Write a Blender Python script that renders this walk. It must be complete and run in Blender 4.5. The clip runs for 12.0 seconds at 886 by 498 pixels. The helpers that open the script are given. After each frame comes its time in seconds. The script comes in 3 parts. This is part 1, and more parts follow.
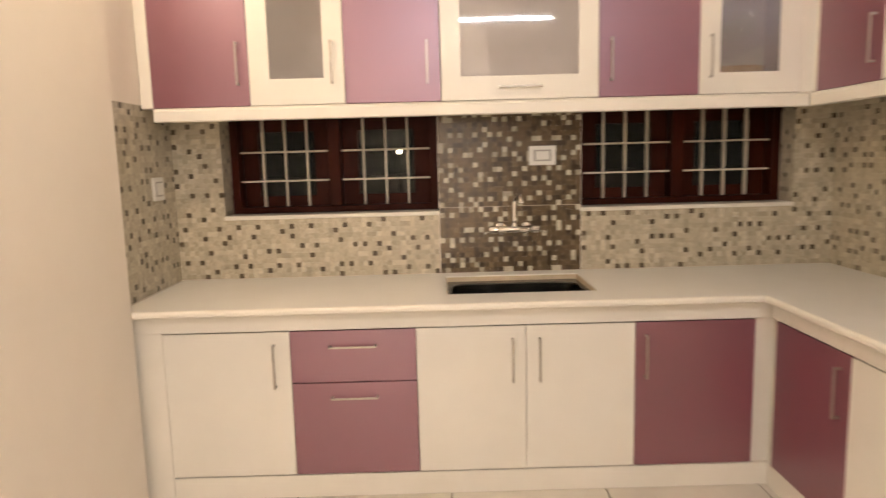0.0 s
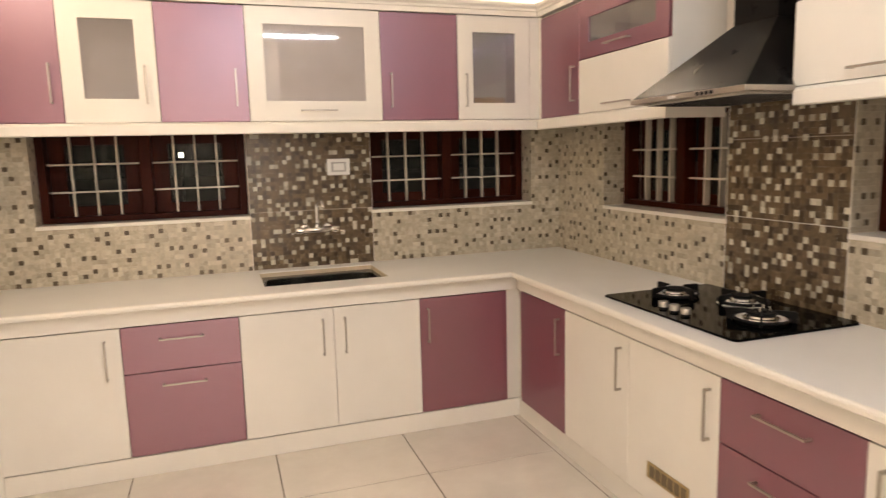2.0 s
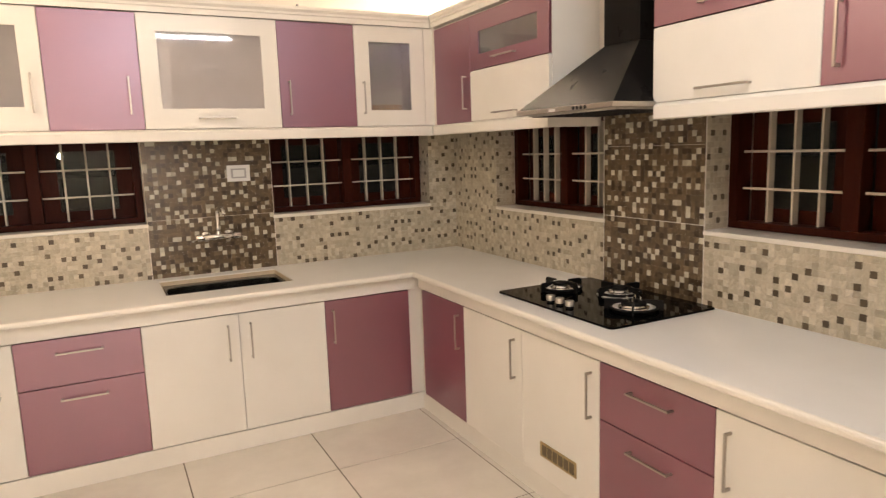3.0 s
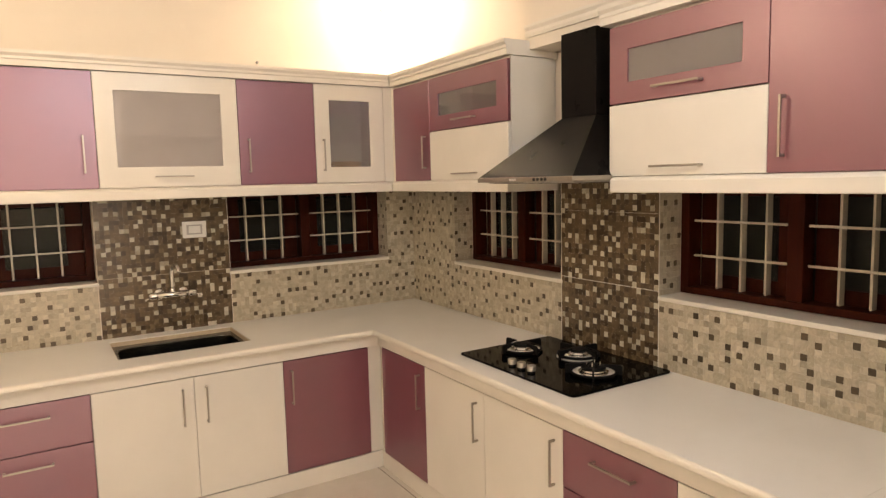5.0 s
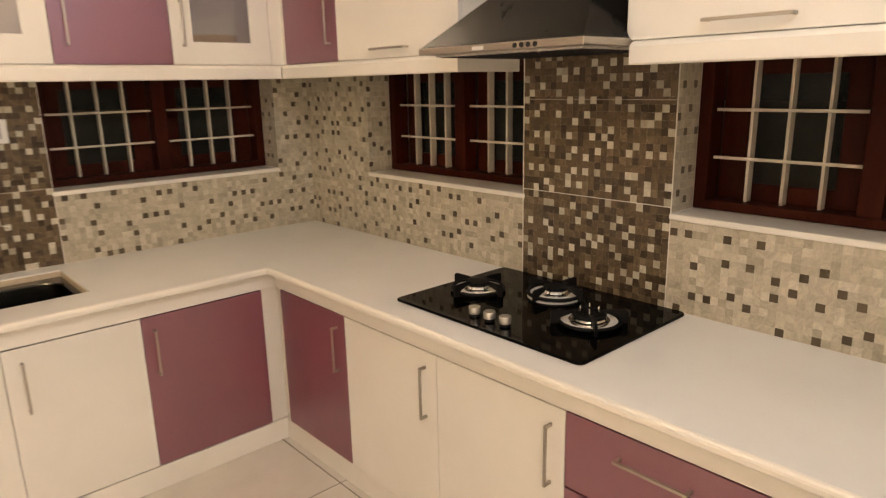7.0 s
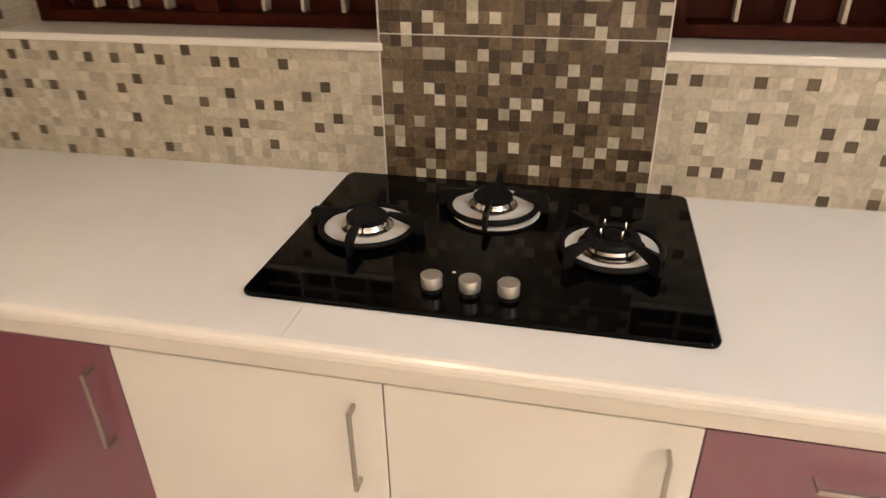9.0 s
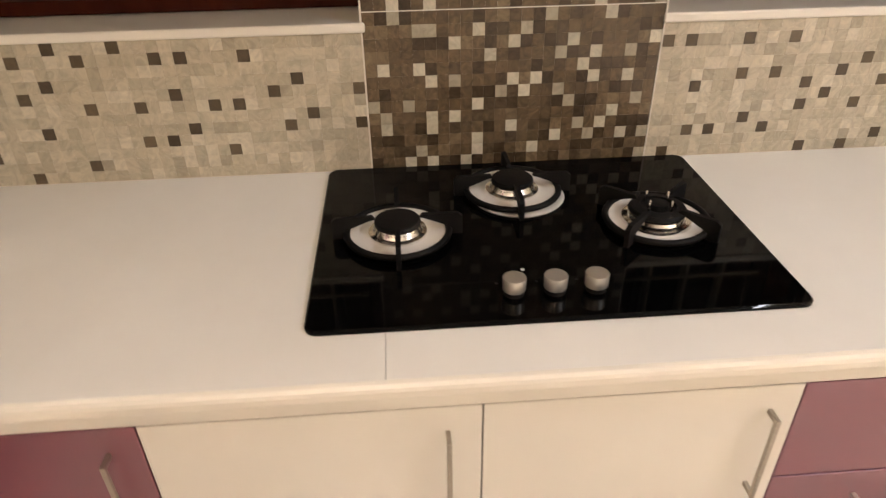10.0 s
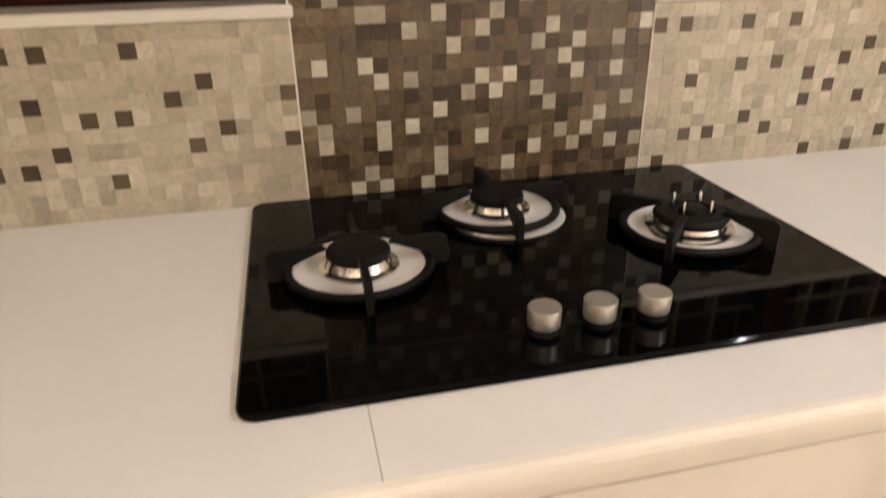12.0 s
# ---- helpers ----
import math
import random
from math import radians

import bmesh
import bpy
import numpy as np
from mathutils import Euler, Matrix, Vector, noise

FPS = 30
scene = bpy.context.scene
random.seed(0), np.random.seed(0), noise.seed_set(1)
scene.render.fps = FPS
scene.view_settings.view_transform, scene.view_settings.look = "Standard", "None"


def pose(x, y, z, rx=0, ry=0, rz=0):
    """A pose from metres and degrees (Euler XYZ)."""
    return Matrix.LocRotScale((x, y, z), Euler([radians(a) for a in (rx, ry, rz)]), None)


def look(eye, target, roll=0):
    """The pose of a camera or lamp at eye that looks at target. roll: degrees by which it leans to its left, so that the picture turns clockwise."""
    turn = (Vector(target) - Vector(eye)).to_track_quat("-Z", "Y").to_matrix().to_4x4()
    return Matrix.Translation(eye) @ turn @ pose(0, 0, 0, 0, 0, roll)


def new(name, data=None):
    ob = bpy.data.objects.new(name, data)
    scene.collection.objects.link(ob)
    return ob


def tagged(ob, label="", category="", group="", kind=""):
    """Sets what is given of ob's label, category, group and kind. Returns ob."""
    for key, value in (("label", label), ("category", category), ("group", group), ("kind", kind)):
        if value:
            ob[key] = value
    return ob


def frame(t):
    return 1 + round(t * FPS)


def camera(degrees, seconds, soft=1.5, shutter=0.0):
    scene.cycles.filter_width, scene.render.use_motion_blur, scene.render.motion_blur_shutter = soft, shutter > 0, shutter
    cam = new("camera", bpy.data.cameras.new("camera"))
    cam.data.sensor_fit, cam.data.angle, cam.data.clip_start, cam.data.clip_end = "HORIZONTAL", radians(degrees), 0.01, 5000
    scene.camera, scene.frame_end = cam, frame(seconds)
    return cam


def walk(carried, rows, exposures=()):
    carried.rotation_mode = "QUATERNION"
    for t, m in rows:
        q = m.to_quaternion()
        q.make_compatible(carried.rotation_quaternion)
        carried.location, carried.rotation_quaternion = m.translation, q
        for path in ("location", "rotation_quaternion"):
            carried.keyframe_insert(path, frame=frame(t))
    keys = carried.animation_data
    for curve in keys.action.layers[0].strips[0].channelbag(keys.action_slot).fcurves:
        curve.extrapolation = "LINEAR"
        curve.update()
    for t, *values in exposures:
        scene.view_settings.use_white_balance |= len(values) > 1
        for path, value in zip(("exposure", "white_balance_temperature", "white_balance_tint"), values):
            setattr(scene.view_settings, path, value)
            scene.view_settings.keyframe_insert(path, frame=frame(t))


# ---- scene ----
cam = camera(68.0, 12.0, soft=1.25, shutter=0.5)
PATH = [
    (0, (-2.02, -3.355, 1.451), (-2.01, -1.374, 1.177), -1.5),
    (0.5, (-2.053, -3.562, 1.472), (-1.789, -1.599, 1.194), -1.7),
    (1, (-2.106, -3.777, 1.485), (-1.671, -1.845, 1.204), -1.7),
    (1.5, (-2.136, -3.862, 1.506), (-1.637, -1.947, 1.216), -1.6),
    (2, (-2.178, -3.971, 1.511), (-1.545, -2.095, 1.225), -1.5),
    (2.5, (-2.193, -4.053, 1.527), (-1.4, -2.24, 1.236), -1.7),
    (4.3, (-2.344, -4.197, 1.667), (-1.329, -2.501, 1.359), -1.8),
    (4.5, (-2.314, -4.183, 1.679), (-1.298, -2.484, 1.393), -1.6),
    (5, (-2.284, -4.097, 1.712), (-1.238, -2.405, 1.501), -1.4),
    (5.5, (-2.26, -4.026, 1.703), (-1.127, -2.392, 1.491), -1.5),
    (6, (-2.133, -3.842, 1.654), (-0.971, -2.231, 1.423), -1.5),
    (6.5, (-2.037, -3.558, 1.612), (-0.815, -2.017, 1.247), -1.1),
    (7, (-1.94, -3.233, 1.602), (-0.64, -1.794, 1.116), -1.2),
    (7.2, (-1.906, -3.145, 1.586), (-0.554, -1.752, 1.104), -1.1),
    (8.8, (-1.504, -2.126, 1.476), (0.204, -1.617, 0.57), -0.7),
    (9, (-1.453, -2.035, 1.478), (0.26, -1.641, 0.523), -0.9),
    (9.5, (-1.4, -1.812, 1.488), (0.293, -1.726, 0.425), -0.8),
    (10, (-1.359, -1.628, 1.495), (0.331, -1.739, 0.431), -1.0),
    (10.5, (-1.261, -1.568, 1.501), (0.418, -1.738, 0.428), -1.1),
    (11, (-1.213, -1.529, 1.446), (0.469, -1.767, 0.39), -1.1),
    (11.5, (-1.128, -1.528, 1.293), (0.548, -1.879, 0.26), -0.9),
    (12, (-1.097, -1.552, 1.267), (0.67, -1.948, 0.417), -1.1),
]
EXPOSURES = [(0.0, -0.10, 7400, 10), (1.0, -0.07, 7150, 10), (2.5, -0.10, 7050, 10), (4.5, -0.16, 7550, 10), (5.0, -0.29, 7800, 10), (7.0, -0.15, 7650, 10), (9.0, 0.09, 6950, 10), (10.5, 0.15, 6850, 10), (12.0, 0.18, 6750, 10)]
walk(cam, [(t, look(eye, target, roll)) for t, eye, target, roll in PATH], EXPOSURES)


# ---- world, lamps ----
world = bpy.data.worlds.new("night")
scene.world = world
world.use_nodes = True
world.node_tree.nodes["Background"].inputs[0].default_value = (0.010, 0.010, 0.010, 1)
world.node_tree.nodes["Background"].inputs[1].default_value = 0.25

LS, LH, CEIL = -3.355, -3.79, 3.05      # left wall, south wall, ceiling height


def lamp(name, kind, m, power, colour, **sizes):
    data = bpy.data.lights.new(name, kind)
    data.energy, data.color = power, colour
    if kind == "AREA":
        data.shape, data.size, data.size_y = "RECTANGLE", sizes["size"], sizes["size_y"]
    else:
        data.shadow_soft_size = sizes["radius"]
    ob = new(name, data)
    ob.matrix_world = m
    return tagged(ob, kind="structure")


lamp("tube_glow", "AREA", look((-1.488, LH + 0.115, 2.735), (-1.488, LH + 1.0, 2.265)), 23, (0.86, 0.92, 1.06), size=1.18, size_y=0.03)
# rear fill: unseen, added so the room behind bounces light into the kitchen
lamp("rear_bounce_fill", "AREA", look((-0.72, LH - 0.265, 2.45), (-0.72, LH - 1.5, 2.2)), 300, (0.95, 0.92, 0.99), size=1.18, size_y=0.03)
lamp("corner_glow", "POINT", pose(-0.20, -0.17, 2.86), 28, (1.0, 0.86, 0.74), radius=0.045)
lamp("side_glow", "POINT", pose(LS + 0.17, -1.30, 2.80), 56, (1.0, 0.82, 0.63), radius=0.045)


# ---- materials ----
def material(name):
    mat = bpy.data.materials.new(name)
    mat.use_nodes = True
    nt = mat.node_tree
    return mat, nt, nt.nodes["Principled BSDF"]


def node(nt, kind, **values):
    n = nt.nodes.new(kind)
    for k, v in values.items():
        n.inputs[k.replace("_", " ")].default_value = v
    return n


def ramp(nt, source, stops, constant=False):
    n = nt.nodes.new("ShaderNodeValToRGB")
    n.color_ramp.interpolation = "CONSTANT" if constant else "LINEAR"
    while len(n.color_ramp.elements) < len(stops):
        n.color_ramp.elements.new(0.5)
    for e, (p, c) in zip(n.color_ramp.elements, stops):
        e.position, e.color = p, (*c, 1)
    nt.links.new(source, n.inputs[0])
    return n


def surface(name, low, high, rough=0.45, scale=6.0, fine=180.0, bump=0.04, metal=0.0, stretch=(1, 1, 1), coat=0.0, rough_spread=0.12, coat_rough=0.05, spec=0.5, coat_ior=1.5, ior=1.5, spec_tint=(1, 1, 1)):
    """Two tones over broad stains, fine grain in the relief and in the gloss."""
    mat, nt, p = material(name)
    co = nt.nodes.new("ShaderNodeTexCoord")
    mp = nt.nodes.new("ShaderNodeMapping")
    mp.inputs["Scale"].default_value = stretch
    nt.links.new(co.outputs["Object"], mp.inputs[0])
    broad = node(nt, "ShaderNodeTexNoise", Scale=scale, Detail=6.0, Roughness=0.6)
    grain = node(nt, "ShaderNodeTexNoise", Scale=fine, Detail=3.0)
    for n in (broad, grain):
        nt.links.new(mp.outputs[0], n.inputs["Vector"])
    tone = ramp(nt, broad.outputs[0], [(0.3, low), (0.7, high)])
    nt.links.new(tone.outputs[0], p.inputs["Base Color"])
    mr = nt.nodes.new("ShaderNodeMapRange")
    mr.inputs["To Min"].default_value, mr.inputs["To Max"].default_value = max(0.02, rough - rough_spread), rough + rough_spread
    nt.links.new(broad.outputs[0], mr.inputs[0])
    nt.links.new(mr.outputs[0], p.inputs["Roughness"])
    p.inputs["Metallic"].default_value = metal
    p.inputs["Coat Weight"].default_value = coat
    p.inputs["Coat IOR"].default_value = coat_ior
    p.inputs["Specular IOR Level"].default_value = spec
    p.inputs["Coat Roughness"].default_value = coat_rough
    p.inputs["IOR"].default_value = ior
    p.inputs["Specular Tint"].default_value = (*spec_tint, 1)
    b = node(nt, "ShaderNodeBump", Strength=bump, Distance=0.002)
    nt.links.new(grain.outputs[0], b.inputs["Height"])
    nt.links.new(b.outputs[0], p.inputs["Normal"])
    return mat


def chip_material(name, stops, by_object, rough, veins=0.16):
    """Glazed marbled chips: one tone a chip, veins inside it."""
    mat, nt, p = material(name)
    if by_object:
        info = nt.nodes.new("ShaderNodeObjectInfo").outputs["Random"]
    else:
        info = nt.nodes.new("ShaderNodeNewGeometry").outputs["Random Per Island"]
    tone = ramp(nt, info, stops, constant=True)
    co = nt.nodes.new("ShaderNodeNewGeometry")
    vein = node(nt, "ShaderNodeTexNoise", Scale=30.0, Detail=6.0, Roughness=0.65, Distortion=2.2)
    nt.links.new(co.outputs["Position"], vein.inputs["Vector"])
    shade = ramp(nt, vein.outputs[0], [(0.34, (1 - veins,) * 3), (0.5, (1.0, 1.0, 1.0)), (0.66, (1 + veins, 1 + veins * 0.95, 1 + veins * 0.88))])
    mix = nt.nodes.new("ShaderNodeMix")
    mix.data_type, mix.blend_type = "RGBA", "MULTIPLY"
    mix.inputs[0].default_value = 1.0
    nt.links.new(tone.outputs[0], mix.inputs[6])
    nt.links.new(shade.outputs[0], mix.inputs[7])
    nt.links.new(mix.outputs[2], p.inputs["Base Color"])
    p.inputs["Roughness"].default_value = rough
    b = node(nt, "ShaderNodeBump", Strength=0.12, Distance=0.001)
    nt.links.new(vein.outputs[0], b.inputs["Height"])
    nt.links.new(b.outputs[0], p.inputs["Normal"])
    return mat


def glowing(name, colour, strength):
    mat, nt, p = material(name)
    p.inputs["Base Color"].default_value = (0.9, 0.9, 0.88, 1)
    p.inputs["Emission Color"].default_value = (*colour, 1)
    p.inputs["Emission Strength"].default_value = strength
    return mat


WALL = surface("cream_plaster", (0.76, 0.69, 0.60), (0.81, 0.745, 0.655), rough=0.6, scale=1.5, fine=220, bump=0.06)
CEILING = surface("white_ceiling_paint", (0.76, 0.74, 0.70), (0.82, 0.80, 0.76), rough=0.8, scale=1.2, bump=0.05)
WHITE = surface("white_laminate", (0.74, 0.705, 0.64), (0.79, 0.755, 0.69), rough=0.36, scale=2.5, fine=300, bump=0.02, coat=0.15, coat_rough=0.2)
TRIM = surface("white_enamel_wood", (0.74, 0.70, 0.63), (0.80, 0.76, 0.69), rough=0.38, scale=3, fine=120, bump=0.05)
MAUVE = surface("mauve_pearl_laminate", (0.130, 0.016, 0.022), (0.148, 0.020, 0.028), rough=0.40, scale=3, fine=320, bump=0.006, rough_spread=0.04, coat=0.15, coat_rough=0.22, ior=2.6, spec_tint=(0.97, 0.81, 0.99))
STONE = surface("white_quartz", (0.82, 0.795, 0.755), (0.865, 0.845, 0.81), rough=0.30, scale=4, fine=400, bump=0.0, coat=0.45, coat_rough=0.07, rough_spread=0.03)
STONE_EDGE = surface("polished_cream_stone_edge", (0.75, 0.705, 0.625), (0.79, 0.745, 0.67), rough=0.3, scale=2, fine=300, bump=0.0, coat=0.1, coat_rough=0.1, rough_spread=0.02)
RAWEDGE = surface("unpolished_stone_edge", (0.50, 0.40, 0.28), (0.62, 0.52, 0.38), rough=0.6, scale=20, fine=300, bump=0.1)
STEEL = surface("brushed_steel", (0.40, 0.365, 0.32), (0.49, 0.45, 0.40), rough=0.33, scale=30, fine=300, bump=0.04, metal=1.0, stretch=(1, 1, 12))
CHROME = surface("polished_chrome", (0.76, 0.74, 0.71), (0.84, 0.82, 0.79), rough=0.16, scale=10, fine=100, bump=0.0, metal=1.0, rough_spread=0.04)
# sink steel: the bowl's inner shade is put into this dark tone
SINKSTEEL = surface("shade_darkened_sink_steel", (0.085, 0.085, 0.078), (0.13, 0.13, 0.12), rough=0.22, scale=12, fine=300, bump=0.03, metal=1.0)
BLACKSTEEL = surface("black_coated_steel", (0.0055, 0.0045, 0.004), (0.009, 0.0075, 0.0066), rough=0.30, scale=8, fine=300, bump=0.0, spec=0.06)
HOBGLASS = surface("black_tempered_glass", (0.0012, 0.0012, 0.0012), (0.002, 0.0019, 0.0018), rough=0.05, scale=8, fine=200, bump=0.0, rough_spread=0.02, spec=0.085)
IRON = surface("black_cast_iron", (0.0035, 0.003, 0.003), (0.008, 0.0072, 0.0066), rough=0.6, scale=30, fine=260, bump=0.2, spec=0.16)
ENAMEL = surface("pale_burner_plate", (0.66, 0.63, 0.59), (0.74, 0.71, 0.67), rough=0.5, scale=14, fine=200, bump=0.03)
WOOD = surface("dark_red_stained_wood", (0.026, 0.0045, 0.0022), (0.052, 0.0095, 0.0042), rough=0.45, scale=18, fine=90, bump=0.12, stretch=(1, 1, 0.15), spec=0.08)
BAR = surface("cream_painted_grille_steel", (0.53, 0.475, 0.385), (0.60, 0.545, 0.45), rough=0.42, scale=12, fine=150, bump=0.06)
PLASTIC = surface("white_plastic", (0.76, 0.74, 0.70), (0.80, 0.78, 0.74), rough=0.32, scale=5, fine=200, bump=0.01)
GREYPLASTIC = surface("grey_plastic", (0.38, 0.36, 0.33), (0.45, 0.43, 0.40), rough=0.4, scale=5, fine=200, bump=0.01)
FAINT = surface("faint_grey_print", (0.018, 0.017, 0.016), (0.022, 0.021, 0.020), rough=0.5)
BRASS = surface("dull_brass", (0.40, 0.30, 0.16), (0.50, 0.39, 0.22), rough=0.4, scale=25, fine=200, bump=0.05, metal=1.0)
TAN = surface("tan_shadowed_brass", (0.13, 0.095, 0.05), (0.18, 0.135, 0.075), rough=0.6, scale=30)
DARK = surface("dark_void", (0.006, 0.005, 0.005), (0.010, 0.009, 0.008), rough=0.8)
FLOORTILE = surface("ivory_vitrified_tile", (0.62, 0.57, 0.495), (0.69, 0.64, 0.56), rough=0.22, scale=5, fine=160, bump=0.02, coat=0.2, coat_rough=0.12)
GROUT = surface("beige_grout", (0.48, 0.42, 0.34), (0.56, 0.50, 0.41), rough=0.85, scale=30, fine=200, bump=0.2)
FLOORGROUT = surface("brown_floor_grout", (0.11, 0.085, 0.06), (0.15, 0.12, 0.09), rough=0.9, scale=30, fine=200, bump=0.2)
WHITEGROUT = surface("white_grout", (0.66, 0.62, 0.55), (0.72, 0.68, 0.60), rough=0.8, scale=30, fine=200, bump=0.1)
CERAMIC = surface("amber_ceramic", (0.60, 0.30, 0.06), (0.68, 0.37, 0.10), rough=0.25, scale=12, fine=200, bump=0.02)
ALUMINIUM = surface("matt_aluminium", (0.52, 0.49, 0.45), (0.58, 0.55, 0.51), rough=0.38, scale=40, fine=300, bump=0.05, metal=0.8)
GROUND = surface("night_soil", (0.04, 0.035, 0.03), (0.07, 0.06, 0.05), rough=0.9, scale=2, fine=40, bump=0.3)
TUBE = glowing("tube_phosphor", (1.0, 0.95, 0.88), 14.0)
BULB = glowing("warm_bulb", (1.0, 0.80, 0.55), 20.0)
GLOBE = glowing("white_globe", (1.0, 0.97, 0.90), 40.0)

LIGHT_TONES = [(0.0, (0.470, 0.415, 0.318)), (0.16, (0.515, 0.460, 0.355)), (0.32, (0.425, 0.372, 0.280)), (0.50, (0.480, 0.428, 0.328)), (0.70, (0.570, 0.517, 0.412)), (0.80, (0.445, 0.392, 0.298)), (0.93, (0.375, 0.325, 0.242))]
DARK_TONES = [(0.0, (0.107, 0.074, 0.042)), (0.24, (0.130, 0.092, 0.054)), (0.44, (0.058, 0.039, 0.023)), (0.58, (0.119, 0.084, 0.048)), (0.78, (0.084, 0.058, 0.034)), (0.92, (0.172, 0.126, 0.076))]
SPOT_TONES = [(0.0, (0.088, 0.063, 0.034)), (0.35, (0.110, 0.080, 0.046)), (0.7, (0.073, 0.051, 0.028))]
PALE_TONES = [(0.0, (0.465, 0.423, 0.328)), (0.35, (0.361, 0.321, 0.242)), (0.65, (0.551, 0.507, 0.402))]
LIGHTCHIP = chip_material("pale_marbled_chip", LIGHT_TONES, False, 0.30)
SPOTCHIP = chip_material("brown_accent_chip", SPOT_TONES, False, 0.28)
DARKCHIP = chip_material("dark_marbled_chip", DARK_TONES, False, 0.24, 0.34)
PALECHIP = chip_material("pale_accent_chip", PALE_TONES, False, 0.26)
DARKCHIP_ONE = chip_material("dark_marbled_chip_single", DARK_TONES, True, 0.24, 0.34)
PALECHIP_ONE = chip_material("pale_accent_chip_single", PALE_TONES, True, 0.26)


def clear_glass():
    mat, nt, p = material("window_glass")
    p.inputs["Base Color"].default_value = (0.72, 0.72, 0.64, 1)
    p.inputs["Roughness"].default_value = 0.02
    p.inputs["Transmission Weight"].default_value = 0.98
    p.inputs["IOR"].default_value = 1.16
    return mat


def frosted_glass(name, rough, through_share, tone_level):
    mat, nt, p = material(name)
    co = nt.nodes.new("ShaderNodeTexCoord")
    n = node(nt, "ShaderNodeTexNoise", Scale=3.0, Detail=4.0)
    nt.links.new(co.outputs["Object"], n.inputs["Vector"])
    tone = ramp(nt, n.outputs[0], [(0.3, (tone_level, tone_level * 0.90, tone_level * 0.86)), (0.7, (tone_level * 1.12, tone_level * 1.02, tone_level * 0.98))])
    nt.links.new(tone.outputs[0], p.inputs["Base Color"])
    p.inputs["Roughness"].default_value = rough
    p.inputs["Transmission Weight"].default_value = through_share
    p.inputs["IOR"].default_value = 1.3
    p.inputs["Coat Weight"].default_value = 1.0
    p.inputs["Coat Roughness"].default_value = 0.03
    return mat


PANE = clear_glass()
FROST = frosted_glass("frosted_cabinet_glass", 0.5, 0.5, 0.52)
GREYFROST = frosted_glass("grey_brown_frosted_cabinet_glass", 0.45, 0.5, 0.30)
BROWNFROST = frosted_glass("brown_frosted_cabinet_glass", 0.45, 0.5, 0.30)
SMOKED = frosted_glass("lightly_smoked_cabinet_glass", 0.12, 0.85, 0.46)

# ---- mesh helpers ----
ORIGIN = {}


def thing(name, at, label, category, group="", kind=""):
    ob = new(name)
    ob.location = at
    ob.empty_display_size = 0.1
    ORIGIN[ob] = Vector(at)
    return tagged(ob, label, category, group, kind)


def mesh_object(name, bm, mats, at):
    me = bpy.data.meshes.new(name)
    bmesh.ops.translate(bm, verts=bm.verts, vec=-Vector(at))
    bm.to_mesh(me)
    bm.free()
    for m in (mats if isinstance(mats, (list, tuple)) else [mats]):
        me.materials.append(m)
    return new(name, me)


def part(name, bm, mat, parent, label=""):
    at = ORIGIN[parent]
    ob = mesh_object(name, bm, mat, at)
    ob.parent = parent
    ORIGIN[ob] = at
    return tagged(ob, label)


def solid(name, bm, mat, at, label, category="", group="", kind=""):
    ob = mesh_object(name, bm, mat, at)
    ob.location = at
    ORIGIN[ob] = Vector(at)
    return tagged(ob, label, category, group, kind)


def box(x0, x1, y0, y1, z0, z1, bevel=0.0, bm=None, segments=2):
    out = bm or bmesh.new()
    xs, ys, zs = sorted((x0, x1)), sorted((y0, y1)), sorted((z0, z1))
    made = bmesh.ops.create_cube(out, size=1.0)["verts"]
    for v in made:
        v.co = Vector((xs[0] if v.co.x < 0 else xs[1], ys[0] if v.co.y < 0 else ys[1], zs[0] if v.co.z < 0 else zs[1]))
    if bevel:
        edges = list({e for v in made for e in v.link_edges})
        bmesh.ops.bevel(out, geom=edges, offset=bevel, segments=segments, profile=0.5, affect="EDGES")
    return out


def turned(profile, at, axis="z", steps=28, bm=None, smooth=True):
    """A solid of revolution from (radius, height) pairs."""
    out = bm or bmesh.new()
    rings = []
    for r, h in profile:
        ring = []
        for k in range(steps):
            a = 2 * math.pi * k / steps
            c, s = r * math.cos(a), r * math.sin(a)
            co = {"z": (c, s, h), "y": (c, -h, s), "x": (-h, c, s)}[axis]
            ring.append(out.verts.new(Vector(at) + Vector(co)))
        rings.append(ring)
    for a, b in zip(rings, rings[1:]):
        for k in range(steps):
            f = out.faces.new((a[k], a[(k + 1) % steps], b[(k + 1) % steps], b[k]))
            f.smooth = smooth
    out.faces.new(rings[0][::-1])
    out.faces.new(rings[-1])
    bmesh.ops.recalc_face_normals(out, faces=out.faces)
    return sharpen(out)


def pipe(points, radius, steps=12, bm=None):
    """A round bar along points."""
    out = bm or bmesh.new()
    pts = [Vector(p) for p in points]
    rings = []
    side = None
    for i, p in enumerate(pts):
        d = (pts[min(i + 1, len(pts) - 1)] - pts[max(i - 1, 0)]).normalized()
        if side is None:
            side = d.orthogonal().normalized()
        side = (side - d * side.dot(d)).normalized()
        up = d.cross(side)
        rings.append([out.verts.new(p + radius * (math.cos(2 * math.pi * k / steps) * side + math.sin(2 * math.pi * k / steps) * up)) for k in range(steps)])
    for a, b in zip(rings, rings[1:]):
        for k in range(steps):
            f = out.faces.new((a[k], a[(k + 1) % steps], b[(k + 1) % steps], b[k]))
            f.smooth = True
    out.faces.new(rings[0][::-1])
    out.faces.new(rings[-1])
    bmesh.ops.recalc_face_normals(out, faces=out.faces)
    return out


